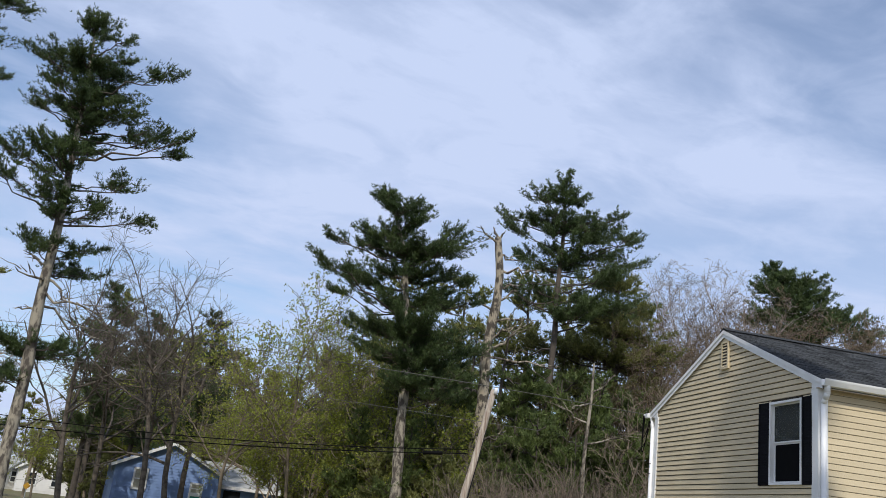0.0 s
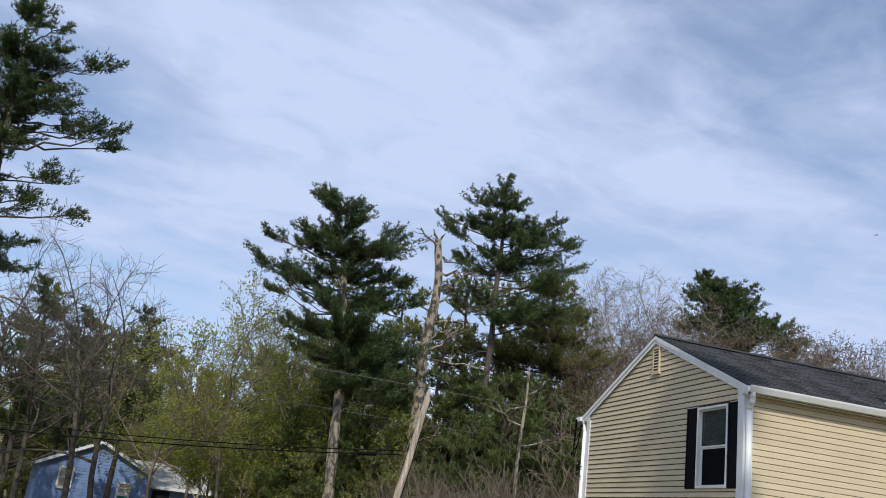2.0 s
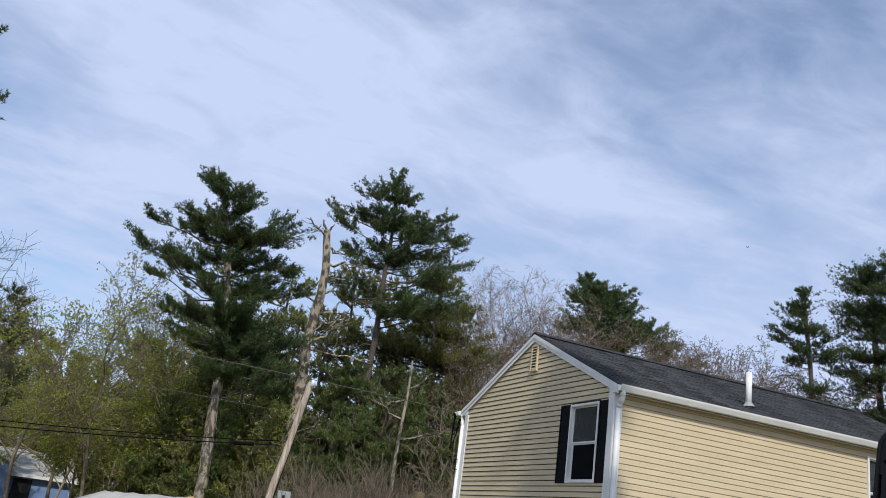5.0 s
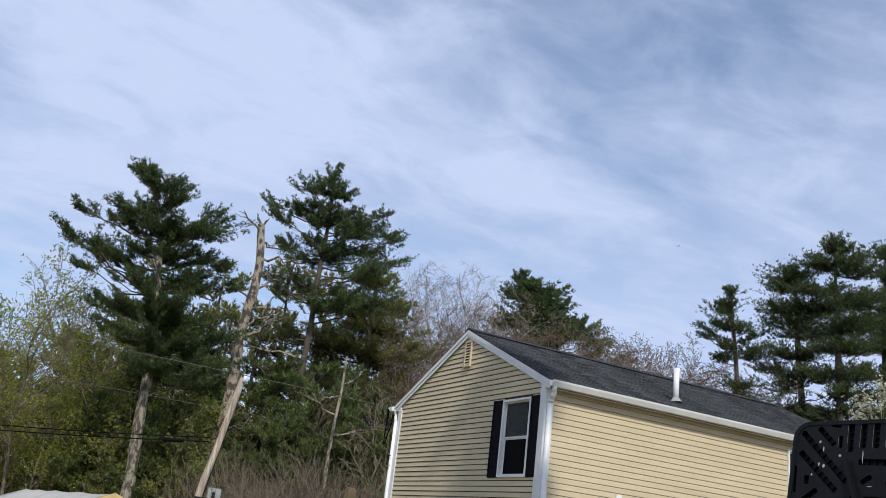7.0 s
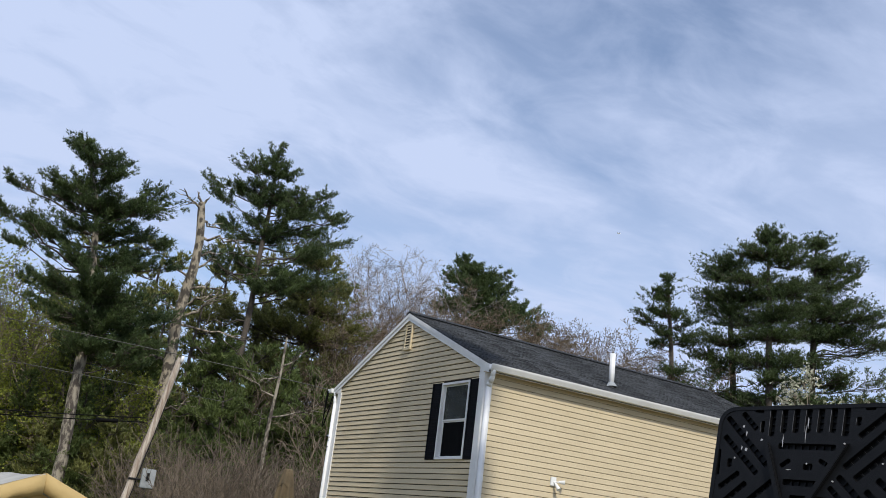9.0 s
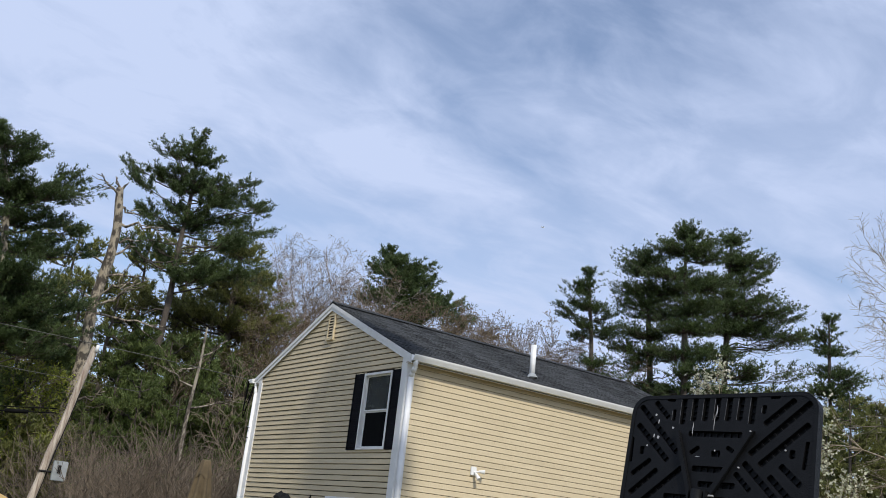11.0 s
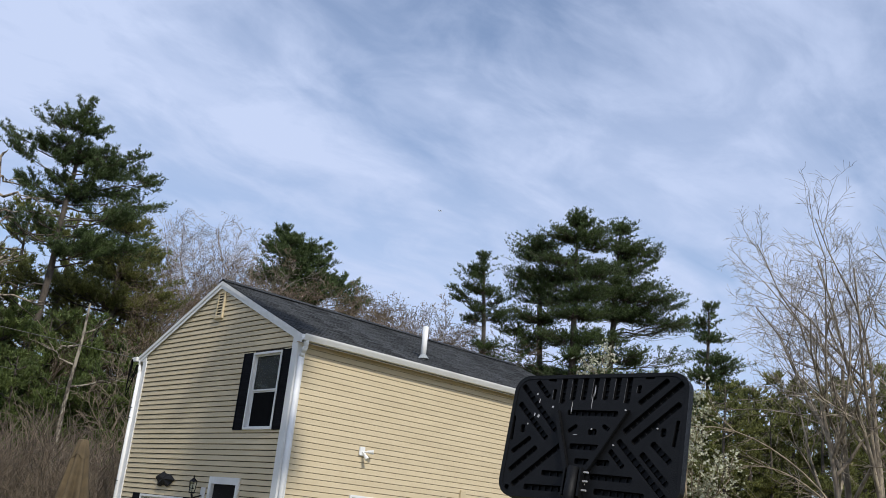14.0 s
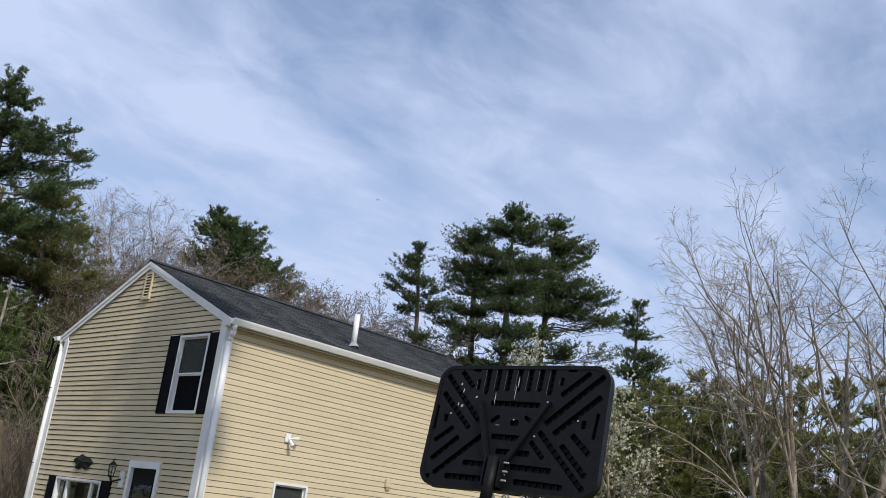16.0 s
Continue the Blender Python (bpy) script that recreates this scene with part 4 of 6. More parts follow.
# painted highlights: pale strips along the upper slots where their edges catch light
EDGE_GLINT = material("slot_edge_highlight", (0.13, 0.13, 0.135), 0.6, (0.03, 0.03, 0.032), 30.0)
for s0, v0, s1, v1, wide in SLOTS[:9]:
    bm = bmesh.new()
    prism(bm, [(s0 - wide / 2 - 0.003, v0 - 0.01), (s1 - wide / 2 - 0.003, v1 + 0.004), (s1 - wide / 2 - 0.0005, v1 + 0.004), (s0 - wide / 2 - 0.0005, v0 - 0.01)], lambda u, w: on_board(u, w, FACE_O + 0.0002), HM * 0.001)
    part("painted_glint", bm, EDGE_GLINT, backboard, "pale painted highlight on the slot edge")
# the two struts that carry the board
for a, b, r in (((0.215, 0.153), (-0.010, -0.235), 0.017), ((-0.235, 0.145), (-0.105, -0.240), 0.015)):
    bm = bmesh.new()
    d = (Vector(b) - Vector(a)).normalized()
    nrm = Vector((-d.y, d.x)) * r
    prism(bm, [Vector(a) - nrm, Vector(b) - nrm, Vector(b) + nrm, Vector(a) + nrm], lambda u, w: on_board(u, w, 0.027), HM * 0.028)
    bmesh.ops.bevel(bm, geom=bm.edges[:], offset=0.004, segments=2, affect="EDGES")
    part("strut", bm, BLACK_PLASTIC, hoop, "black steel strut")
for q in ((0.213, 0.140), (0.150, -0.053), (0.400, 0.046), (-0.02, -0.25), (0.005, -0.28)):
    bm = bmesh.new()
    rod(bm, on_board(*q, 0.0262), on_board(*q, 0.062 if q[0] < 0.22 and q[1] > 0.1 else 0.034), 0.0045, seg=8)
    part("bolt", bm, SCUFF, hoop, "bright bolt head")
rng = np.random.default_rng(3)
for s, v, w, h in ((-0.395, 0.252, 0.010, 0.012), (-0.372, 0.210, 0.006, 0.022), (-0.275, 0.172, 0.012, 0.010), (-0.364, 0.115, 0.013, 0.016), (-0.392, 0.125, 0.006, 0.018), (-0.430, 0.066, 0.008, 0.009),
                   (-0.148, 0.165, 0.004, 0.055), (-0.02, 0.205, 0.003, 0.07), (-0.01, 0.27, 0.005, 0.05), (0.0, 0.04, 0.008, 0.008), (-0.10, 0.005, 0.022, 0.003)):
    bm = bmesh.new()
    w, h = w * 0.7, h * 0.7
    prism(bm, [(s - w, v - h * 0.4), (s + w * 0.3, v - h), (s + w, v + h * 0.5), (s - w * 0.4, v + h)], lambda a, b: on_board(a, b, FACE_O + 0.0003), HM * 0.0012)
    part("scuff_mark", bm, SCUFF, backboard, "pale scuff")
bm = bmesh.new()
foot = on_board(-0.03, -0.75, 0.10)
rod(bm, on_board(-0.05, -0.20, 0.075), on_board(-0.05, -0.50, 0.09), 0.034, seg=16)
rod(bm, on_board(-0.05, -0.50, 0.09), (foot.x - 0.05, foot.y, 0.1), 0.036, seg=16)
part("pole", bm, BLACK_PLASTIC, hoop, "black steel pole", True)
for s in (-0.10, 0.0):
    bm = bmesh.new()
    prism(bm, [(s - 0.006, -0.20), (s + 0.006, -0.20), (s + 0.006, -0.36), (s - 0.006, -0.36)], lambda a, b: on_board(a, b, 0.028), HM * 0.06)
    part("bracket", bm, BLACK_PLASTIC, hoop)
for v in (-0.22, -0.27, -0.32):
    bm = bmesh.new()
    rod(bm, on_board(0.005, v, 0.055), on_board(0.035, v, 0.055), 0.0055, seg=6)
    part("bolt", bm, SCUFF, hoop, "bright bolt head")
bm = bmesh.new()
rim_c = on_board(-0.02, -0.30, -0.28)
for i in range(28):
    a, b = radians(360 * i / 28), radians(360 * (i + 1) / 28)
    rod(bm, rim_c + (HU * math.cos(a) - HN * math.sin(a)) * 0.225, rim_c + (HU * math.cos(b) - HN * math.sin(b)) * 0.225, 0.009, seg=6)
part("rim", bm, IRON, hoop, "steel rim")
bm = bmesh.new()
for i in range(12):
    for sgn in (1, -1):
        pts = []
        for k in range(5):
            a = radians(30 * i + sgn * 30 * k * 0.5)
            r = 0.22 - 0.022 * k
            pts.append(rim_c + (HU * math.cos(a) - HN * math.sin(a)) * r - Vector((0, 0, 0.10 * k)))
        for p, q in zip(pts, pts[1:]):
            rod(bm, p, q, 0.004, seg=4)
part("net", bm, WHITE, hoop, "white cord net")
bm = bmesh.new()
box(bm, (foot.x - 0.55, foot.y - 0.38, 0.0), (foot.x + 0.25, foot.y + 0.38, 0.16), 0.04)
part("base_tank", bm, BLACK_PLASTIC, hoop)
stay(hoop)

# ---- canopy tent ----
tent = empty("canopy_tent", (1.15, 10.0, 0), "tan and grey-white tarp canopy with a peaked roof", "tent")
TX, TY0, TY1, TZ, TW, TS = 1.147, 6.905, 14.4, 1.865, 1.5, 0.42
for side in (-1, 1):
    bm = bmesh.new()
    n, m = 10, 22
    grid = [[bm.verts.new((TX + side * TW * i / n, TY0 + (TY1 - TY0) * j / m,
                           TZ - TS * TW * i / n - 0.02 * math.sin(math.pi * i / n) * (1 + math.sin(j * 1.9)) - 0.012 * abs(math.sin(j * math.pi / 5.5)) * (1 if i < 3 else 0.6))) for j in range(m + 1)] for i in range(n + 1)]
    for i in range(n):
        for j in range(m):
            bm.faces.new((grid[i][j], grid[i + 1][j], grid[i + 1][j + 1], grid[i][j + 1]))
    # roof sheets are grey-white, unlike the tan valance
    slope = part("roof_sheet", bm, GREY_FABRIC, tent, "grey-white tarp roof sheet", True)
    so = slope.modifiers.new("thick", "SOLIDIFY")
    so.thickness = 0.006
    # valance folded over the gable edge
    bm = bmesh.new()
    rows = []
    for k in range(17):
        t = k / 16
        x, z = TX + side * TW * t, TZ - TS * TW * t
        wob = 0.010 * math.sin(k * 1.7 + side) + 0.006 * math.sin(k * 4.1)
        rows.append([bm.verts.new((x, TY0 + 0.10, z + 0.008)), bm.verts.new((x, TY0 - 0.005, z + 0.004 + wob * 0.2)), bm.verts.new((x, TY0 - 0.03 + wob, z - 0.06)), bm.verts.new((x, TY0 - 0.02 + wob * 1.5, z - 0.125 + wob))])
    for a, b in zip(rows, rows[1:]):
        for i in range(3):
            bm.faces.new((a[i], b[i], b[i + 1], a[i + 1]))
    val = part("valance", bm, TAN_FABRIC, tent, "creased tan valance", True)
    so = val.modifiers.new("thick", "SOLIDIFY")
    so.thickness = 0.005
    bm = bmesh.new()
    prism(bm, [(0.0, TZ - 0.13), (side * TW, TZ - TS * TW - 0.13), (side * TW, TZ - TS * TW - 0.5), (0.0, TZ - 0.8)], lambda x, z: (TX + x, TY0 + 0.02, z), (0, 0.006, 0))
    part("gable_sheet", bm, TAN_FABRIC, tent)
    for y in (TY0 + 0.05, (TY0 + TY1) / 2, TY1 - 0.05):
        bm = bmesh.new()
        rod(bm, (TX + side * (TW - 0.03), y, -0.02), (TX + side * (TW - 0.03), y, TZ - TS * TW), 0.02)
        part("leg", bm, GREY_BOX, tent)
bm = bmesh.new()
rod(bm, (TX, TY0 + 0.03, TZ - 0.03), (TX, TY1, TZ - 0.03), 0.02)
part("ridge_pole", bm, GREY_BOX, tent)
stay(tent)

# ---- closed patio umbrella ----
ux, uy = plan(-22.95, 13.0)
umb = empty("patio_umbrella", (ux, uy, 0), "closed brown canvas patio umbrella on a pole", "umbrella")
bm = bmesh.new()
rod(bm, (0, 0, 0), (0, 0, 2.36), 0.022, seg=12)
part("pole", bm, GREY_BOX, umb)
bm = bmesh.new()
rings = []
for k in range(13):
    t = k / 12
    z = 2.38 - 1.55 * t
    row = []
    for i in range(48):
        a = 2 * math.pi * i / 48
        fold = 1 + (0.10 + 0.20 * min(t * 2, 1)) * math.cos(8 * a + 0.6 * t) + 0.05 * math.sin(5 * a + 3 * t)
        r = (0.055 + 0.21 * t ** 0.7) * fold
        row.append(bm.verts.new((math.cos(a) * r, math.sin(a) * r, z)))
    rings.append(row)
for a, b in zip(rings, rings[1:]):
    for i in range(48):
        bm.faces.new((a[i], b[i], b[(i + 1) % 48], a[(i + 1) % 48]))
bm.faces.new(rings[0])
part("canopy", bm, UMBRELLA, umb, "folded brown canvas", True)
bm = bmesh.new()
rings = []
for z, r0 in ((2.415, 0.045), (2.40, 0.065), (2.30, 0.085), (2.19, 0.115)):
    rings.append([bm.verts.new((math.cos(2 * math.pi * i / 32) * r0 * (1 + 0.12 * math.cos(8 * 2 * math.pi * i / 32)), math.sin(2 * math.pi * i / 32) * r0 * (1 + 0.12 * math.cos(8 * 2 * math.pi * i / 32)), z - (0.03 * math.cos(4 * 2 * math.pi * i / 32) if z < 2.2 else 0))) for i in range(32)])
for a, b in zip(rings, rings[1:]):
    for i in range(32):
        bm.faces.new((a[i], b[i], b[(i + 1) % 32], a[(i + 1) % 32]))
bm.faces.new(rings[0])
part("vent_cap", bm, UMBRELLA, umb, "brown vent flap", True)
bm = bmesh.new()
rod(bm, (0, 0, -0.01), (0, 0, 0.08), 0.25, 0.2, 24)
part("base", bm, IRON, umb)

# ---- utility pole and lines ----
pole = empty("utility_pole", (6.346, 27.27, 0), "leaning split wooden utility pole with a broken top", "utility pole")
P_BASE, P_TOP = np.array([6.30, 27.28, -0.3]), np.array([7.341, 27.02, 5.92])
rngp = np.random.default_rng(11)
sticks("shaft", [(bend(P_BASE, P_TOP, 9, rngp, 0, 0.004), np.linspace(0.125, 0.095, 9), 10)], POLE_WOOD, pole, "weathered split timber")
bm = bmesh.new()
ring = [bm.verts.new((P_TOP[0] + 0.092 * math.cos(a), P_TOP[1] + 0.092 * math.sin(a), 5.90)) for a in [i * math.pi / 4 for i in range(8)]]
for i in range(8):
    tip = bm.verts.new((P_TOP[0] + 0.07 * math.cos(i * math.pi / 4) + 0.02, P_TOP[1], 5.95 + 0.13 * ((i * 5) % 8) / 8))
    bm.faces.new((ring[i], ring[(i + 1) % 8], tip))
part("splintered_top", bm, POLE_WOOD, pole)
bm = bmesh.new()
rod(bm, Vector(P_TOP) + Vector((0.03, -0.08, -0.12)), Vector(P_TOP) + Vector((0.05, -0.09, 0.10)), 0.06, 0.045, 10)
part("insulator", bm, WHITE, pole, "white porcelain insulator", True)
bm = bmesh.new()
a, b = P_BASE + (P_TOP - P_BASE) * 0.1, P_BASE + (P_TOP - P_BASE) * 0.8
rod(bm, Vector(a) + Vector((0.105, -0.06, 0)), Vector(b) + Vector((0.09, -0.05, 0)), 0.018)
part("conduit", bm, IRON, pole)
bm = bmesh.new()
box(bm, (6.92, 26.88, 2.08), (7.30, 27.02, 2.62), 0.015)
meter = part("meter_box", bm, GREY_BOX, pole, "grey metal utility box")
bm = bmesh.new()
box(bm, (7.04, 26.855, 2.28), (7.12, 26.878, 2.50))
part("box_latch", bm, IRON, meter)
bm = bmesh.new()
rod(bm, (6.6, 27.1, 2.3), (7.0, 26.98, 2.3), 0.03)
part("bracket_arm", bm, IRON, pole)
stay(pole)


def cable(label, p0, p1, curve, mat, r, s0=0.0, s1=1.0, fittings=0):
    """An overhead line in plan from p0 to p1; curve: the quadratic of its height."""
    a, b = Vector((*p0, 0)), Vector((*p1, 0))
    pts = []
    for i in range(25):
        s = s0 + (s1 - s0) * i / 24
        q = a.lerp(b, s)
        pts.append((q.x, q.y, curve[0] * s * s + curve[1] * s + curve[2]))
    top = empty("power_line", pts[0], label, "cable", "overhead lines")
    ob = sticks("wire", [(np.array(pts), np.full(25, r), 6)], mat, top)
    if fittings:
        w, q = [Vector(pts[22]).lerp(Vector(pts[24]), (s - s0 - (s1 - s0) * 22 / 24) / ((s1 - s0) / 12)) for s in (0.940, 0.967)]
        bm = bmesh.new()
        rod(bm, Vector(w), Vector(q), 0.055, seg=10)
        part("splice_case", bm, CABLE, top, "black cable splice case", True)
    stay(top)
    return top


FAR_L, AT_POLE = plan(22, 38), plan(-13.9, 28.2)
cable("black overhead cable strung to the pole", FAR_L, AT_POLE, (1.99, -1.785, 3.854), CABLE, 0.016, -0.1, 1.0)
cable("black overhead telephone cable with a splice case", FAR_L, AT_POLE, (1.572, -0.98, 3.341), CABLE, 0.018, -0.1, 1.0, 1)
cable("thin bare overhead line over the yard", plan(22, 37), plan(-22, 28), (-0.278, -0.678, 5.713), ALU_CABLE, 0.008, -0.1, 0.93)
cable("service line running to the house eave", plan(22, 37), (9.0, 19.5), (-1.6, 0.0, 6.36), ALU_CABLE, 0.009, -0.1, 1.0)

# ---- neighbouring houses ----


def small_house(at, turn, w, d, eave, ridge, wall, roof_mat, label, windows):
    h = empty("house", (*at, 0), label, "house", "", turn)
    bm = bmesh.new()
    prism(bm, [(-w / 2, -0.2), (w / 2, -0.2), (w / 2, eave), (0, ridge - 0.12), (-w / 2, eave)], lambda x, z: (x, 0, z), (0, d, 0))
    wl_ = part("wall", bm, wall, h)
    z = 0.2
    while z < ridge - 0.4:
        half = w / 2 if z < eave else w / 2 * (ridge - 0.12 - z) / (ridge - 0.12 - eave)
        bm = bmesh.new()
        prism(bm, [(-0.012, z), (-0.024, z), (-0.004, z + 0.16)], lambda y, zz: (-half, y, zz), (2 * half, 0, 0))
        part("clapboard", bm, wall, wl_)
        z += 0.16
    for s in (-1, 1):
        bm = bmesh.new()
        ex = s * (w / 2 + 0.3)
        ez = ridge - (ridge - eave) * (w / 2 + 0.3) / (w / 2)
        prism(bm, [(0, ridge), (ex, ez), (ex, ez - 0.1), (0, ridge - 0.1)], lambda x, zz: (x, -0.25, zz), (0, d + 0.5, 0))
        part("roof", bm, roof_mat, h)
        bm = bmesh.new()
        prism(bm, [(0, ridge + 0.01), (ex, ez + 0.01), (ex, ez - 0.17), (0, ridge - 0.17)], lambda x, zz: (x, -0.28, zz), (0, 0.028, 0))
        part("rake_board", bm, WHITE, h)
    for x0, z0, x1, z1, mat in windows:
        bm = bmesh.new()
        for a, b, c, e in ((x0, x1, z1 - 0.1, z1), (x0, x1, z0, z0 + 0.1), (x0, x0 + 0.1, z0, z1), (x1 - 0.1, x1, z0, z1), (x0, x1, (z0 + z1) / 2 - 0.03, (z0 + z1) / 2 + 0.03)):
            box(bm, (a, -0.09, c), (b, -0.026, e))
        win = part("window", bm, WHITE, h, "white-framed window")
        box_part("pane", (x0 + 0.1, -0.05, z0 + 0.1), (x1 - 0.1, -0.028, z1 - 0.1), mat, win, "", 0)
    return h


TEAL = material("teal_curtain", (0.03, 0.30, 0.24), 0.8)
CREAM = material("cream_blind", (0.45, 0.43, 0.34), 0.8)
DARK_PANE = material("dark_window_pane", (0.03, 0.035, 0.04), 0.08)
bh = plan(3.75, 55)
blue = small_house(bh, 3.6 + 6, 5.9, 9.0, 2.95, 4.38, BLUE_PAINT, PALE_ROOF, "small blue clapboard house with white trim among trees",
                   [(-1.95, 1.55, -1.15, 2.75, CREAM), (1.25, 1.65, 2.0, 2.30, CREAM), (1.25, 1.0, 2.0, 1.65, TEAL)])
bm = bmesh.new()
prism(bm, [(2.95, 0), (6.6, 0), (6.6, 2.2), (2.95, 2.2)], lambda x, z: (x, 1.2, z), (0, 5, 0))
part("side_wing", bm, BLUE_PAINT, blue)
bm = bmesh.new()
prism(bm, [(0.9, 2.25), (0.9, 2.37), (4.2, 3.75), (4.2, 3.63)], lambda y, z: (2.4, y, z), (4.4, 0, 0))
part("wing_roof", bm, PALE_ROOF, blue, "pale worn shingles")
box_part("wing_fascia", (3.1, 0.86, 2.18), (6.82, 0.899, 2.36), WHITE, blue, "", 0)
box_part("wing_corner", (6.5, 1.16, 0), (6.62, 1.199, 2.2), WHITE, blue, "", 0)
# dark panel laid on the wall as the shade of a porch opening
box_part("porch_shade_panel", (3.4, 1.15, 0), (4.4, 1.19, 2.1), DARK_PANE, blue, "", 0)
wh = plan(10.5, 92)
small_house(wh, 14, 4.6, 8.0, 2.2, 3.6, WHITE_HOUSE, PALE_ROOF, "white house far behind the trees", [(-1.5, 0.6, -0.6, 1.8, DARK_PANE), (0.6, 0.6, 1.5, 1.8, DARK_PANE)])
wh2 = plan(11.9, 95)
small_house(wh2, 60, 4.0, 5.0, 1.7, 2.9, WHITE_HOUSE, PALE_ROOF, "white house wing far behind the trees", [(-1.0, 0.6, 0.2, 1.7, DARK_PANE)])

# parked car by the road
cx, cy = plan(-13.0, 40)
car = empty("car", (cx, cy, 0.2), "dark parked car at the roadside", "car", "", 35)
bm = bmesh.new()
prism(bm, [(-2.2, 0.3), (2.2, 0.3), (2.25, 0.75), (1.3, 0.92), (0.7, 1.42), (-1.0, 1.45), (-1.7, 0.95), (-2.2, 0.85)], lambda x, z: (x, -0.85, z), (0, 1.7, 0))
part("body", bm, CAR_PAINT, car)
for y in (-0.86, 0.842):
    bm = bmesh.new()
    prism(bm, [(-1.45, 0.95), (1.1, 0.95), (0.62, 1.36), (-0.95, 1.38)], lambda x, z: (x, y, z), (0, 0.018, 0))
    part("side_window", bm, DARK_PANE, car)
for x in (-1.35, 1.35):
    for y in (-0.88, 0.70):
        bm = bmesh.new()
        rod(bm, (x, y, 0.3), (x, y + 0.18, 0.3), 0.32, seg=20)
        part("wheel", bm, CABLE, car)

# far pole and road sign by the white houses
fx, fy = plan(11.4, 72)
fpole = empty("utility_pole", (fx, fy, 0), "far thin wooden utility pole", "utility pole")
bm = bmesh.new()
rod(bm, (0, 0, -0.3), (0.1, 0, 5.4), 0.13, 0.1, 10)
part("shaft", bm, GREY_BARK, fpole)
bm = bmesh.new()
box(bm, (-0.7, -0.06, 4.9), (0.9, 0.06, 5.02))
part("crossarm", bm, GREY_BARK, fpole)
gx, gy = plan(11.3, 62)
sign = empty("road_sign", (gx, gy, 0), "yellow diamond warning sign on a post", "sign")
bm = bmesh.new()
rod(bm, (0, 0, -0.3), (0, 0, 1.3), 0.03, seg=8)
part("post", bm, GREY_BOX, sign)
bm = bmesh.new()
prism(bm, [(0, 0.72), (0.22, 0.94), (0, 1.16), (-0.22, 0.94)], lambda x, z: (x, -0.04, z), (0, 0.008, 0))
part("plate", bm, material("yellow_sign_paint", (0.50, 0.27, 0.02), 0.5), sign)

# street lamp
sx, sy = plan(-60.85, 48)
slamp = empty("street_lamp", (sx, sy, 0), "street lamp with a curved arm on a wooden pole", "street lamp", "", -60.85)
bm = bmesh.new()
rod(bm, (0, 0, -0.2), (0, 0, 6.15), 0.13, 0.10, 12)
part("pole", bm, GREY_BARK, slamp)
sticks("arm", [(np.array([[0.05, 0, 5.2], [0.35, 0, 5.5], [0.75, 0, 5.68], [1.15, 0, 5.70]]), np.full(4, 0.025), 6)], GREY_BOX, slamp)
bm = bmesh.new()
bmesh.ops.create_uvsphere(bm, u_segments=14, v_segments=8, radius=0.5, matrix=Matrix.Translation((1.40, 0, 5.70)) @ Matrix.Diagonal((0.62, 0.26, 0.18, 1)))
part("lamp_head", bm, WHITE, slamp, "pale grey lamp head", True)

# far aircraft
ap = empty("airplane", (0, 0, 0), "tiny white airplane high in the sky", "airplane")
ap.matrix_basis = pose(*plan(-42.3, 600), 217, 0, 0, -20) @ Matrix.Scale(0.62, 4)
bm = bmesh.new()
rod(bm, (-2.2, 0, 0), (2.2, 0, 0), 0.45, 0.25, 10)
part("fuselage", bm, WHITE, ap)
for nm, lo, hi in (("wing", (-0.4, -2.6, 0.1), (0.6, 2.6, 0.22)), ("tailplane", (-2.2, -1.0, 0.1), (-1.7, 1.0, 0.2)), ("fin", (-2.2, -0.06, 0.1), (-1.6, 0.06, 1.1))):
    box_part(nm, lo, hi, GREY_BOX, ap, "", 0)

# ---- large pines ----
pine(12.8, 30, [(0.02, 2.2, 0.25), (-0.07, 5.79, 0.23), (-0.17, 8.7, 0.2), (-0.24, 11.6, 0.14), (-0.53, 16.1, 0.04)],
     [(-0.6, 16.5, 0.7, 0.5), (-2.0, 15.2, 0.6, 0.3), (-0.7, 15.2, 1.3, 0.6), (0.4, 15.7, 0.5, 0.4), (-1.6, 14.0, 0.8, 0.2), (0.0, 14.4, 1.4, 0.6), (1.6, 14.8, 0.9, 0.5), (-1.7, 13.4, 0.5, 0.2),
      (-0.3, 13.4, 1.2, 0.5), (0.6, 13.3, 1.4, 0.5), (2.1, 13.2, 1.1, 0.4), (2.8, 13.0, 0.6, 0.4), (-1.7, 11.3, 1.0, 0.4), (-0.7, 11.3, 0.7, 0.4), (-2.0, 10.3, 0.4, 0.4), (-0.7, 10.5, 0.9, 0.4),
      (1.5, 11.2, 0.8, 0.4), (-0.2, 9.8, 0.9, 0.4), (2.1, 10.1, 0.8, 0.3), (-0.8, 8.7, 0.6, 0.4), (0.7, 8.9, 0.7, 0.3), (0.9, 8.3, 0.8, 0.3), (-0.2, 12.6, 0.8, 0.4), (-0.5, 12.0, 0.8, 0.4), (0.4, 12.2, 0.7, 0.35), (-0.5, 5.5, 0.8, 0.5), (0.8, 5.6, 1.0, 0.5), (-0.9, 4.6, 0.8, 0.4)],
     NEEDLE, PINE_BARK, "tall white pine with a lichen-grey trunk and open shelves", 21, 200, 0.13, 0.0115, blades=6, fill=2.2, broad=1.16,
     stubs=[(7.6, 1, 1.2, -0.9), (7.2, 1, 1.9, -0.5), (8.0, -1, 0.8, 0.3), (7.5, -1, 0.9, 0.1), (6.7, 1, 2.0, -0.6), (6.6, -1, 0.6, 0.0)])
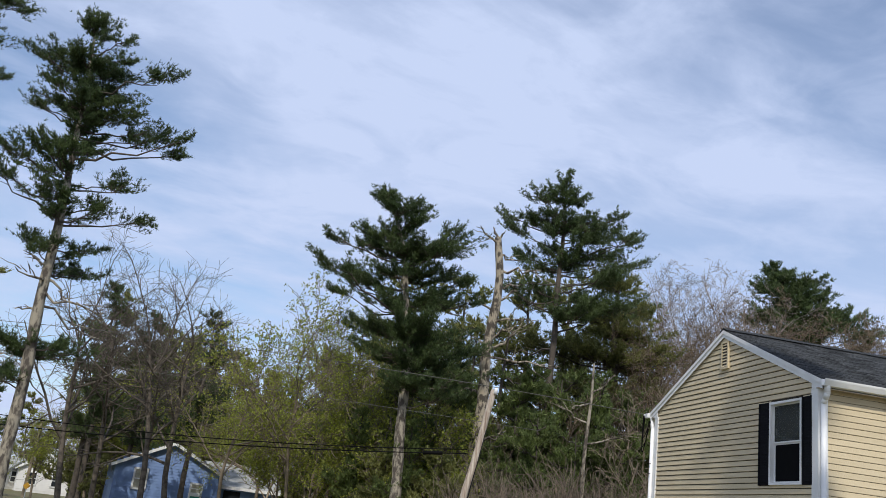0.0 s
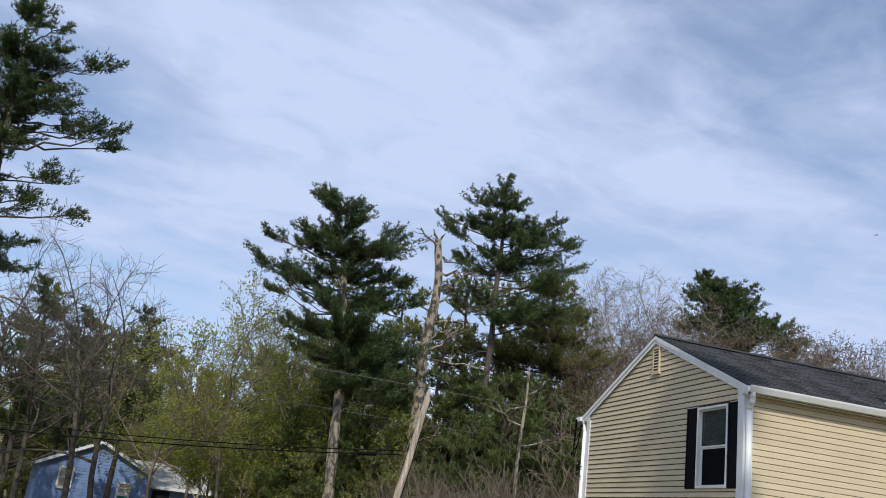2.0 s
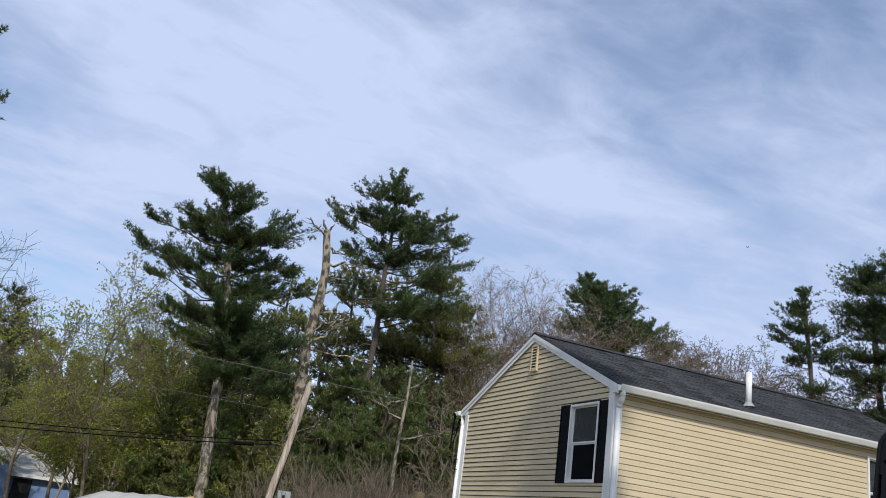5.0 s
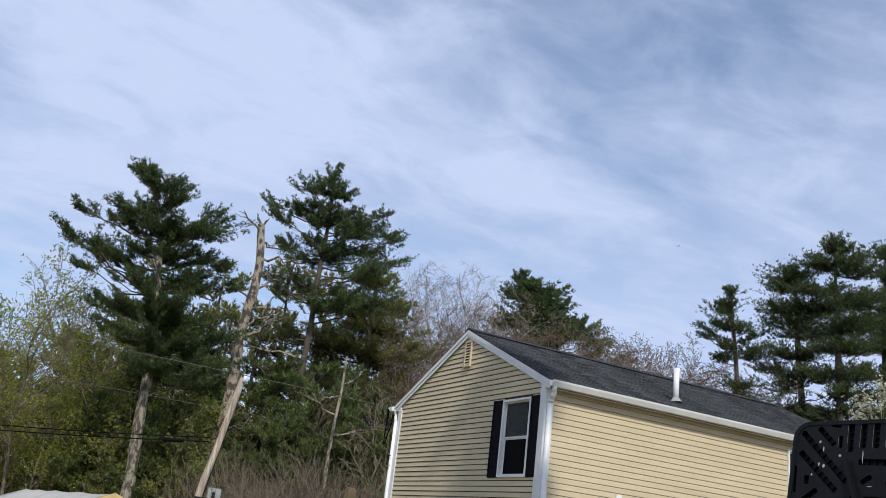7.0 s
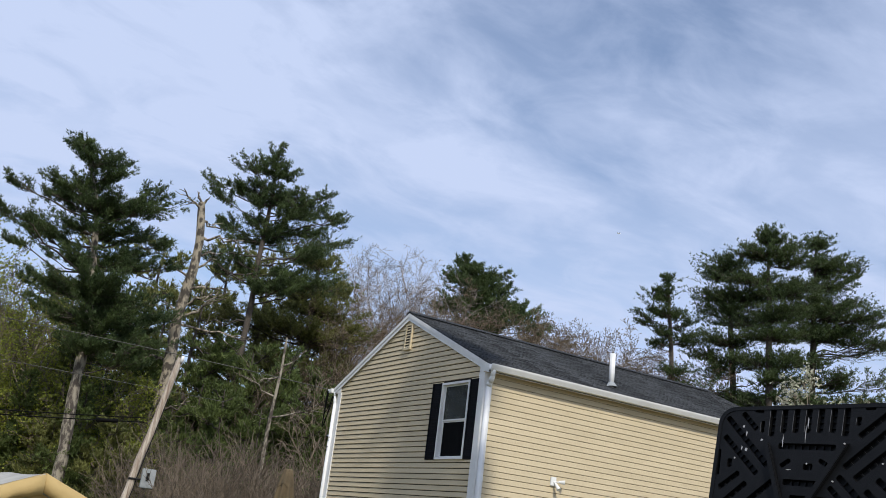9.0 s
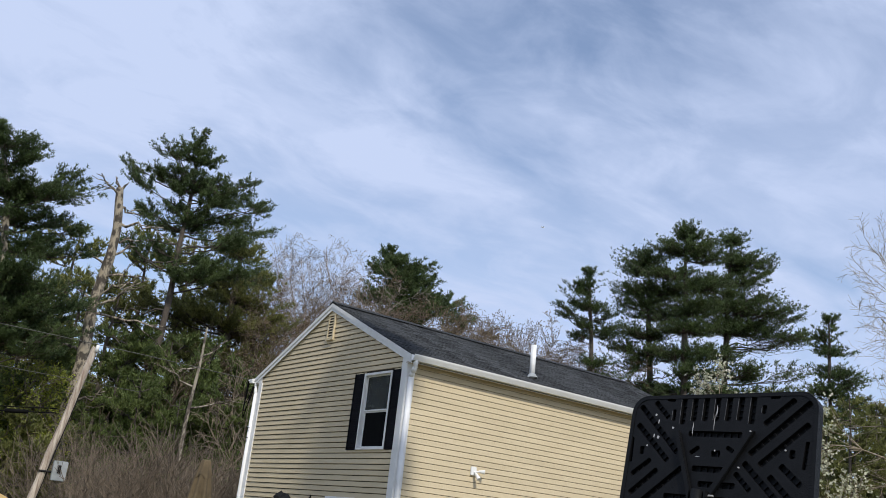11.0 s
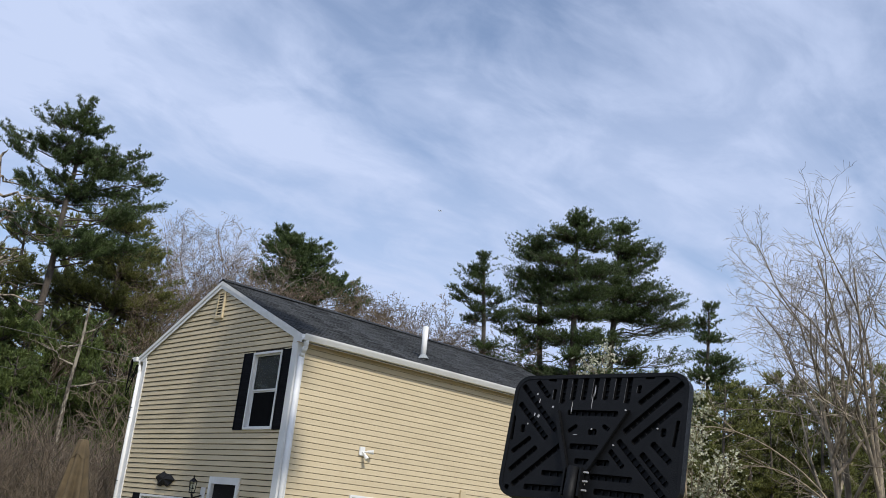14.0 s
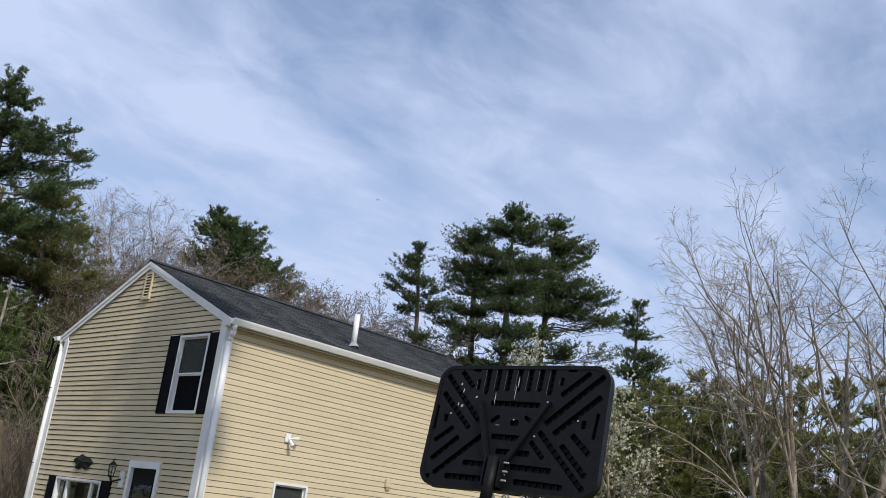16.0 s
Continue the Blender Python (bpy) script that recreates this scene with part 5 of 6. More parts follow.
pine(21.3, 31, [(0, 3, 0.24), (0.2, 12, 0.15), (0.3, 18.5, 0.05)],
     [(0.2, 18.2, 0.8, 0.5), (1.6, 17.2, 0.8, 0.4), (-1.2, 16.4, 1.1, 0.5), (0.6, 15.6, 1.3, 0.5), (1.5, 14.0, 0.5, 0.3), (-1.4, 14.2, 1.2, 0.5), (0.3, 12.8, 1.2, 0.5), (1.2, 10.6, 0.7, 0.4), (-1.0, 10.8, 1.0, 0.4), (0.4, 6.0, 1.2, 0.5)],
     NEEDLE, PINE_BARK, "tall white pine at the edge of the yard", 22, 150, 0.13, 0.011, blades=6)
pine(-9.6, 36, [(0.14, 2.42, 0.3), (-0.05, 7.32, 0.25), (-0.37, 10.11, 0.19), (-0.83, 12.51, 0.12), (-1.66, 14.69, 0.05)],
     [(-1.9, 14.8, 0.7, 0.4), (-1.1, 14.4, 1.1, 0.6), (-0.6, 13.7, 0.8, 0.5), (-2.3, 13.3, 0.8, 0.4), (-3.6, 12.8, 0.7, 0.4), (-2.6, 12.6, 0.8, 0.3), (-1.4, 12.7, 1.2, 0.5), (-0.2, 12.6, 1.3, 0.6),
      (1.2, 13.3, 1.0, 0.4), (-2.4, 11.5, 1.4, 0.6), (-3.5, 11.0, 0.9, 0.5), (0.0, 11.6, 1.2, 0.6), (1.8, 11.9, 0.8, 0.4), (1.0, 12.5, 1.0, 0.4), (-3.2, 10.5, 0.6, 0.4), (0.6, 10.5, 1.2, 0.5),
      (-0.8, 10.1, 1.1, 0.6), (2.2, 10.8, 0.7, 0.3), (-0.2, 9.2, 1.6, 0.7), (-1.6, 9.2, 1.4, 0.6), (1.2, 9.1, 1.2, 0.6), (0.4, 8.1, 1.6, 0.7), (1.8, 8.5, 0.9, 0.5), (-0.8, 8.2, 1.2, 0.5), (1.2, 7.4, 1.3, 0.6), (2.2, 7.5, 1.1, 0.5), (0.2, 6.9, 1.1, 0.5), (2.5, 8.8, 0.9, 0.5), (1.4, 6.6, 1.0, 0.5)],
     NEEDLE, PINE_BARK, "broad white pine swept to one side, dense and dark", 23, 200, 0.14, 0.013, blades=6, fill=1.8, broad=1.3, stubs=[(10.4, -1, 0.7, 1.2)])
pine(-14.7, 38, [(-0.25, 3.03, 0.36), (-0.10, 6.5, 0.33), (-0.12, 9.03, 0.30), (0.06, 11.05, 0.27), (0.08, 12.6, 0.24), (-0.12, 14.17, 0.20)], [],
     NEEDLE, SNAG_WOOD, "dead pine snag with a broken top and bare limb stubs", 24, thick=1.4,
     stubs=[(14.1, -1, 0.3, 0.6), (14.0, 1, 0.25, 0.5), (13.7, -1, 0.9, 0.7), (13.4, 1, 0.9, -0.2), (12.7, 1, 1.8, 0.0), (12.0, 1, 1.1, 0.2), (11.4, 1, 0.9, 0.5), (10.8, -1, 0.7, 0.4), (10.3, 1, 1.5, 0.3), (9.6, 1, 1.3, 0.9), (9.0, 1, 1.8, 1.3),
            (8.8, 1, 3.0, -0.2), (9.3, -1, 1.0, 0.4), (7.2, -1, 0.8, 0.2), (5.2, 1, 1.2, 0.6)])
pine(-18.7, 42, [(0.0, 3.0, 0.25), (0.01, 8.23, 0.22), (0.04, 11.77, 0.18), (0.06, 14.91, 0.14), (0.05, 18.49, 0.05)],
     [(0.0, 18.6, 0.7, 0.4), (-0.8, 18.0, 0.7, 0.4), (-1.3, 17.5, 0.9, 0.4), (0.4, 17.8, 0.9, 0.6), (-2.6, 16.9, 0.7, 0.6), (-0.9, 16.7, 1.1, 0.4), (1.3, 16.8, 1.3, 0.6), (2.5, 17.0, 0.6, 0.5),
      (2.1, 16.4, 1.4, 0.6), (-2.0, 15.9, 1.0, 0.5), (0.2, 16.4, 0.8, 0.4), (3.3, 15.9, 0.8, 0.5), (1.9, 15.5, 1.5, 0.6), (0.9, 14.8, 1.4, 0.4), (-1.6, 15.1, 1.1, 0.6), (-0.5, 14.4, 1.5, 0.4),
      (3.1, 14.9, 1.3, 0.5), (-0.9, 13.1, 0.7, 0.7), (2.0, 13.9, 1.4, 0.7), (-2.0, 12.7, 0.8, 0.6), (2.7, 12.6, 1.7, 0.8), (1.1, 11.9, 1.4, 0.8)],
     NEEDLE_LIGHT, DARK_BARK, "tall white pine with open upper limbs", 25, 150, 0.15, 0.014, blades=6, fill=2.0,
     stubs=[(13.5, -1, 1.6, -0.3), (12.6, -1, 2.0, -0.4), (12.0, 1, 1.8, 0.6), (11.0, 1, 2.2, 1.2), (10.2, -1, 2.2, 0.0)])
pine(-22.0, 48, [(0.5, 3, 0.3), (0.55, 7.41, 0.28), (0.54, 12.24, 0.22), (0.46, 16.06, 0.08)],
     [(1.0, 12.6, 1.9, 1.2), (-1.1, 11.5, 1.9, 1.1), (-3.5, 11.9, 1.6, 0.8), (1.1, 11.1, 1.9, 0.9), (-1.5, 9.6, 1.9, 0.9), (0.2, 15.4, 1.6, 0.9), (1.8, 14.2, 1.1, 0.9), (-0.3, 13.4, 1.6, 0.9), (2.0, 9.3, 1.5, 0.9), (3.0, 11.5, 1.4, 0.9), (-3.0, 8.8, 1.5, 0.8)],
     NEEDLE_OLIVE, DARK_BARK, "dark hemlock with drooping foliage", 26, 85, 0.18, 0.018, broad=1.3, blades=6)
pine(-45.6, 58, [(0.9, 3, 0.25), (0.54, 11.75, 0.22), (0.32, 16.33, 0.17), (0.02, 19.49, 0.06)],
     [(0.1, 19.5, 0.7, 0.5), (-0.2, 18.5, 1.0, 0.5), (-0.7, 17.8, 1.0, 0.4), (-1.4, 16.9, 1.0, 0.4), (0.3, 17.1, 1.3, 0.5), (1.4, 16.7, 0.9, 0.5), (-0.1, 15.9, 0.9, 0.5), (1.1, 15.5, 1.3, 0.5), (-0.4, 15.1, 0.8, 0.4), (0.6, 13.6, 1.4, 0.4), (-0.6, 12.6, 1.3, 0.4), (1.2, 11.8, 1.4, 0.4)],
     NEEDLE, DARK_BARK, "slender white pine beyond the roof", 27, 85, 0.19, 0.018, blades=6, broad=1.3, sprays=1.0, fill=2.2)
pine(-49.8, 60, [(0.2, 3, 0.3), (-0.03, 12.54, 0.27), (-0.25, 17.29, 0.22), (-0.33, 21.22, 0.08)],
     [(-0.5, 21.4, 1.4, 0.6), (-0.8, 20.5, 1.4, 0.6), (-1.2, 19.2, 1.4, 0.6), (0.7, 19.2, 2.0, 0.7), (-2.0, 18.5, 0.8, 0.4), (0.5, 17.8, 2.0, 0.7), (-0.5, 16.2, 2.0, 0.5), (-0.7, 14.4, 1.2, 0.5), (1.0, 14.8, 1.5, 0.5), (-2.0, 15.2, 1.0, 0.4), (-1.6, 13.0, 1.5, 0.4), (1.2, 12.8, 1.4, 0.4), (-0.4, 11.6, 1.6, 0.5)],
     NEEDLE_LIGHT, DARK_BARK, "white pine in a close clump of pines", 28, 75, 0.19, 0.019, blades=6, broad=1.65, fill=2.6, sprays=1.2, stubs=[(13.5, -1, 2.5, 0.3), (13.0, 1, 2.2, 0.4), (12.4, -1, 2.0, -0.3)])
pine(-51.9, 58, [(0, 3, 0.3), (-0.06, 12.41, 0.28), (-0.03, 17.02, 0.23), (-0.17, 22.87, 0.08)],
     [(-0.1, 22.7, 0.8, 0.7), (0.8, 22.1, 1.0, 0.6), (-0.3, 21.4, 1.6, 0.7), (-1.2, 20.1, 1.5, 0.7), (1.3, 21.2, 1.2, 0.7), (0.9, 19.1, 1.7, 0.8), (0.4, 17.5, 1.5, 0.7), (0.0, 16.0, 1.7, 0.7), (0.9, 14.4, 1.3, 0.7), (0.2, 13.2, 1.1, 0.6), (-1.2, 17.2, 1.2, 0.5), (-1.0, 14.6, 1.2, 0.5), (1.2, 12.4, 1.3, 0.5), (-0.9, 12.0, 1.4, 0.5)],
     NEEDLE_LIGHT, DARK_BARK, "tallest white pine of a close clump", 29, 75, 0.19, 0.019, blades=6, broad=1.7, fill=2.6, sprays=1.2)
pine(-54.6, 61, [(-0.5, 3, 0.3), (-0.35, 13.22, 0.28), (-0.22, 18.06, 0.22), (-0.01, 23.14, 0.08)],
     [(0.0, 23.1, 0.9, 0.7), (0.3, 21.9, 1.6, 0.7), (1.7, 21.6, 1.0, 0.6), (0.4, 20.2, 1.6, 0.7), (2.1, 21.0, 0.6, 1.0), (1.7, 19.5, 1.4, 0.6), (-0.3, 18.5, 1.8, 0.7), (-0.5, 16.8, 2.0, 0.6), (2.5, 18.3, 1.6, 0.6),
      (3.7, 18.2, 1.2, 0.5), (1.4, 17.4, 1.4, 0.6), (3.0, 16.7, 2.0, 0.6), (4.3, 17.2, 1.0, 0.4), (-0.4, 15.2, 1.6, 0.5), (3.5, 14.4, 1.6, 0.4), (-1.4, 13.8, 1.3, 0.4), (0.9, 14.0, 1.3, 0.4), (2.4, 13.0, 1.4, 0.4), (-0.3, 12.4, 1.6, 0.5)],
     NEEDLE_LIGHT, DARK_BARK, "broad white pine at the edge of a clump", 30, 75, 0.19, 0.019, blades=6, broad=1.55, fill=2.6, sprays=1.2)
pine(-33.0, 70, [(0.2, 3, 0.35), (0.27, 16.16, 0.32), (0.45, 19.62, 0.23), (-0.7, 23.39, 0.09)],
     [(-1.0, 23.2, 0.7, 0.6), (-0.2, 22.5, 1.4, 0.8), (-1.4, 21.8, 1.2, 0.8), (1.2, 22.3, 1.2, 0.7), (2.2, 21.4, 1.2, 0.8), (0.4, 20.9, 1.8, 0.9), (2.8, 20.4, 1.1, 0.7), (1.6, 19.7, 2.1, 0.9), (-0.7, 19.6, 1.8, 0.9),
      (4.3, 19.8, 1.1, 0.7), (3.6, 18.9, 1.8, 0.8), (5.5, 18.5, 0.9, 0.7), (0.5, 18.3, 2.7, 0.9), (5.1, 18.1, 1.4, 0.5), (-2.4, 19.5, 1.1, 0.7)],
     NEEDLE_LIGHT, DARK_BARK, "broad dark pine rising behind the house roof", 31, 62, 0.26, 0.026, broad=1.5, fill=3.0)
pine(-60.3, 55, [(0, 3, 0.18), (-0.08, 9.82, 0.14), (-0.01, 14.0, 0.11), (-0.04, 16.15, 0.04)],
     [(0.0, 16.0, 0.4, 0.4), (-0.2, 15.1, 0.7, 0.4), (0.0, 14.2, 0.9, 0.4), (0.1, 13.2, 1.1, 0.4), (0.8, 12.6, 1.2, 0.4), (-0.2, 11.9, 1.1, 0.5), (0.8, 11.5, 1.1, 0.4), (0.1, 10.4, 1.5, 0.4), (-0.5, 9.4, 1.4, 0.5)],
     NEEDLE_LIGHT, DARK_BARK, "young fir with a narrow grey-green top", 32, 60, 0.20, 0.021, blades=6, broad=1.6, sprays=1.2, fill=3.0)

# ---- bare and budding trees ----
for az, d, h, sd, ln in ((-67.7, 31, 10.6, 42, 0.22), (-68.3, 32.5, 12.8, 43, 0.06), (-69.7, 31, 13.2, 44, 0.02), (-71.7, 32, 13.2, 45, -0.04), (-73.0, 31, 13.2, 46, -0.16), (-76.2, 33, 13.4, 47, 0.0)):
    a = radians(az)
    bare_tree(plan(az, d), h, MAPLE_BARK, "tall bare maple with upright grey limbs", sd, UPRIGHT, 0.165, (-math.cos(a) * ln, -math.sin(a) * ln), 1, least=0.0048)
for az, d, h, sd in ((4.9, 42, 13.6, 51), (9.4, 44, 13.0, 52), (3.6, 43, 13.0, 53), (7.6, 47, 13.0, 54)):
    bare_tree(plan(az, d), h, OAK_BARK, "bare dark oak with spreading limbs", sd, OAK, 0.15, (-0.09, 0.0), least=0.0075)
for az, d, h, sd in ((-25.8, 55, 19.6, 55), (-29.8, 58, 20.4, 56), (-27.2, 60, 20.4, 59), (-30.4, 54, 17.8, 102), (-26.4, 57, 20.0, 103), (-28.4, 56, 18.0, 104)):
    bare_tree(plan(az, d), h, PALE_BARK, "bare pale-barked birch behind the house", sd, BIRCH, 0.13, least=0.0080)
for az, d, h, sd in ((0.5, 42, 10.6, 61), (-3.5, 41, 11.8, 62), (-5.6, 43, 14.2, 63), (-7.0, 46, 13.0, 104), (-11.6, 44, 8.5, 65), (-1.5, 47, 11.4, 66), (-7.5, 45, 9.0, 67), (-13.2, 41, 6.5, 68), (-10.4, 39, 7.0, 69)):
    fine_bud = bare_tree(plan(az, d), h, TWIG_BARK, "young maple breaking into yellow-green leaf", sd, BROAD, 0.10, (0, 0), 1, BUD, 2.8, 0.075, 0.028, "budding_tree", group="budding trees", least=0.009)
bare_tree(plan(-55.2, 27), 7.5, GREY_BARK, "ornamental pear covered in cream blossom", 71, PEAR, 0.09, (0, 0), 1, BLOSSOM, 2.2, 0.075, 0.032, "blossom_tree", group="blossom trees")
bare_tree(plan(-59.3, 27), 6.2, GREY_BARK, "ornamental pear covered in cream blossom", 72, PEAR, 0.08, (0, 0), 1, BLOSSOM, 2.0, 0.075, 0.032, "blossom_tree", group="blossom trees")

# russet trees beyond the roof
proto_r = bare_tree(plan(-39.5, 66), 16.0, RUSSET, "bare tree with russet budding twigs", 75, TWIGGY, 0.12, (0, 0), 1, RUSSET_BUD, 0.8, 0.075, 0.025, least=0.011)
rng = np.random.default_rng(9)
for az, d, s in ((-41.2, 64, 1.0), (-42.8, 68, 0.98), (-37.6, 70, 1.05), (-35.8, 63, 0.98), (-44.0, 62, 0.86), (-40.2, 74, 1.1), (-46.5, 64, 0.85), (-30.5, 60, 1.05), (-33.5, 58, 0.95), (-38.4, 60, 0.9), (-42.0, 58, 0.85), (-29.2, 52, 0.85), (-25.6, 47, 0.78), (-36.6, 56, 0.85), (-23.6, 50, 0.8), (-27.4, 48, 0.78), (-31.6, 55, 0.85), (-34.6, 60, 0.92), (-39.0, 68, 1.02), (-43.4, 60, 0.82), (-45.4, 66, 0.85)):
    copy_thing(proto_r, pose(*plan(az, d), 0, 0, 0, rng.uniform(0, 360)) @ Matrix.Scale(s * 1.18, 4))

# thicket in front of the wood
proto_t = bare_tree(plan(-20.0, 27), 4.8, THICKET_BARK, "leafless brown thicket of arching stems", 77, THICKET, 0.03, (0, 0), 6, None, name="shrub", category="shrub", group="thicket", least=0.007, splay=0.4)
for i in range(17):
    az = -15.6 - i * 0.62
    copy_thing(proto_t, pose(*plan(az, rng.uniform(24.5, 34)), 0, 0, 0, rng.uniform(0, 360)) @ Matrix.Scale(rng.uniform(0.7, 1.08), 4))

pine(-21.3, 36, [(-0.1, 2, 0.11), (0.0, 6.2, 0.09), (0.06, 8.6, 0.05)], [], NEEDLE, PINE_BARK, "slim dead trunk standing in the thicket", 36, thick=0.9,
     stubs=[(5.4, 1, 1.5, 0.5), (6.2, -1, 1.3, 0.6), (7.4, 1, 0.9, 0.8), (7.0, -1, 0.7, -0.3)])
for k, (az0, way, spread, top) in enumerate(((-69.6, 1, 5.4, 5.6), (-69.9, 1, 4.0, 4.6), (-75.5, 1, 3.6, 4.9), (-66.2, 1, 2.6, 3.7))):
    r3 = np.random.default_rng(140 + k)
    sap = empty("sapling", (*plan(az0, 28 + k), 0), "thin pale sapling bent over in a long arch", "tree", "bent saplings", az0)
    u = np.linspace(0, 1, 14)
    arch = np.stack([-spread * u ** 1.35, 0.2 * np.sin(3 * u), -0.2 + top * np.sin(np.pi * 0.55 * u ** 0.8) + 0.06 * np.sin(9 * u)], 1)
    sticks("stem", [(arch, np.linspace(0.045, 0.012, 14), 6)], GREY_BARK, sap)
    twigs = []
    for i in range(26):
        p = arch[r3.integers(4, 14)]
        q = p + np.array([-r3.uniform(0.2, 1.1), r3.normal() * 0.3, r3.normal() * 0.45])
        twigs.append((bend(p, q, 4, r3), np.linspace(0.012, 0.006, 4), 3))
    tagged(sticks("twig_spray", twigs, GREY_BARK, sap), kind="stuff")

# the wood behind: repeated forms, turned and scaled
protos = []
for k, (mat, h, lab) in enumerate(((NEEDLE_OLIVE, 11.5, "olive-green hemlock in the wood"), (NEEDLE, 13.0, "dark pine standing in the wood"), (NEEDLE_OLIVE, 8.5, "low olive cedar in the wood"))):
    r2 = np.random.default_rng(80 + k)
    pads = []
    for j in range(16):
        t = (j + 0.5) / 16
        z = h * (0.10 + 0.88 * t)
        wide = (1 - t) ** 0.75 * 2.2 + 0.35
        pads.append((float(r2.uniform(-1, 1)) * wide, z, 0.75 + 0.4 * wide, 0.6))
    protos.append(pine(50 + k * 9, 34 + 3 * k, [(0, 1.5, 0.2), (0.05, h * 0.6, 0.13), (0, h * 0.98, 0.03)], pads, mat, DARK_BARK, lab, 84 + k, 20, 0.40, 0.07, group="wood", blades=4, thick=1.4, fill=0.0, sprays=0.3, broad=1.15))
for k, (bark, sp, h, lab) in enumerate(((GREY_BARK, WOODS, 11.0, "bare grey tree in the wood"), (RUSSET, WOODS, 11.0, "bare brown tree in the wood"), (TWIG_BARK, WOODS, 9.5, "bare tan tree in the wood"))):
    protos.append(bare_tree(plan(17.5 + k * 1.3, 52 + 2 * k), h, bark, lab, 90 + k, sp, 0.11, group="wood", least=0.013))
protos.append(bare_tree(plan(21, 50), 9.0, TWIG_BARK, "budding tree in the wood", 93, WOODS, 0.09, (0, 0), 1, BUD, 1.4, 0.16, 0.058, "budding_tree", group="wood", least=0.012))
r2 = np.random.default_rng(99)
pads = []
for j in range(18):
    t = (j + 0.5) / 18
    wide = (1 - t) ** 0.7 * 2.3 + 0.4
    pads.append((float(r2.uniform(-1, 1)) * wide, 12.0 * (0.10 + 0.88 * t), 0.75 + 0.4 * wide, 0.55))
protos.append(pine(-18.2, 49, [(0, 1.5, 0.2), (0.05, 7.2, 0.13), (0, 11.8, 0.03)], pads, NEEDLE_OLIVE, DARK_BARK, "olive hemlock close behind the pines", 98, 38, 0.25, 0.034, group="wood", blades=4, thick=1.3, fill=0.3, sprays=0.4, broad=1.15))
rng = np.random.default_rng(17)
for i in range(84):
    az = 24 - 104 * (i + rng.uniform(0, 1)) / 84
    d = rng.uniform(47, 80)
    low = 1.0
    if -56 < az < -44:
        d, low = rng.uniform(66, 85), 0.66
    elif az > 9:
        d, low = (rng.uniform(100, 115), 0.5)
    if -1 < az < 9:
        d = rng.uniform(66, 84)
    if az > -8:
        k = int(rng.choice([0, 3, 3, 4, 4, 5, 6, 6, 6, 1]))
    elif az > -30:
        k = int(rng.choice([0, 0, 0, 1, 2, 3, 4, 6]))
    elif az > -57:
        k = int(rng.choice([2, 3, 4, 4]))
    else:
        k = int(rng.choice([0, 0, 2, 3, 4, 6]))
    s = rng.uniform(0.75, 1.1) * d / 62 * low
    copy_thing(protos[k], pose(*plan(az, d), 0, 0, 0, rng.uniform(0, 360)) @ Matrix.Scale(s, 4))

# two full pines behind the oaks
for az, d, h, low, seed, lab in ((8.9, 50, 11.6, 4.0, 151, "full green pine behind the bare oaks"), (2.9, 51, 11.2, 4.5, 152, "dark full pine behind the bare oaks"), (6.3, 56, 11.5, 4.0, 153, "dark full pine behind the bare oaks")):
    r4 = np.random.default_rng(seed)
    pads = []
    for j in range(15):
        t = j / 14
        wide = (1 - t) ** 0.6 * 1.5 + 0.15
        pads.append((float(r4.uniform(-1, 1)) * wide, low + (h - low) * t, 0.55 + 0.35 * wide, 0.4))
    pine(az, d, [(0, 1.5, 0.2), (0.05, h * 0.6, 0.13), (0, h, 0.03)], pads, NEEDLE_LIGHT if seed == 151 else NEEDLE, DARK_BARK, lab, seed, 90, 0.19, 0.02, group="wood", fill=1.4)

# young pines at the foot of the wood
r5 = np.random.default_rng(160)
pads = []
for j in range(16):
    t = j / 15
    wide = (1 - t) ** 0.7 * 1.1 + 0.1
    pads.append((float(r5.uniform(-1, 1)) * wide, 0.7 + 4.6 * t, 0.35 + 0.35 * wide, 0.32))
young = pine(-10.4, 37, [(0, 0.5, 0.07), (0.03, 3, 0.05), (0, 5.4, 0.02)], pads, NEEDLE_YOUNG, DARK_BARK, "young bright green pine at the foot of the wood", 161, 110, 0.17, 0.02, group="young pines", fill=1.6)
for az, d, sc in ((-7.2, 40, 1.1), (-12.2, 39, 1.15), (-13.4, 41, 1.5), (-15.4, 38, 1.0), (-16.8, 40, 1.6), (-18.2, 38, 1.2), (-19.6, 41, 1.6), (-20.6, 38, 1.1), (-22.0, 41, 1.6), (-23.4, 39, 1.25), (-24.8, 42, 1.5), (-5.2, 46, 1.2), (-9.0, 43, 1.5)):
    copy_thing(young, pose(*plan(az, d), 0, 0, 0, r5.uniform(0, 360)) @ Matrix.Scale(sc, 4))

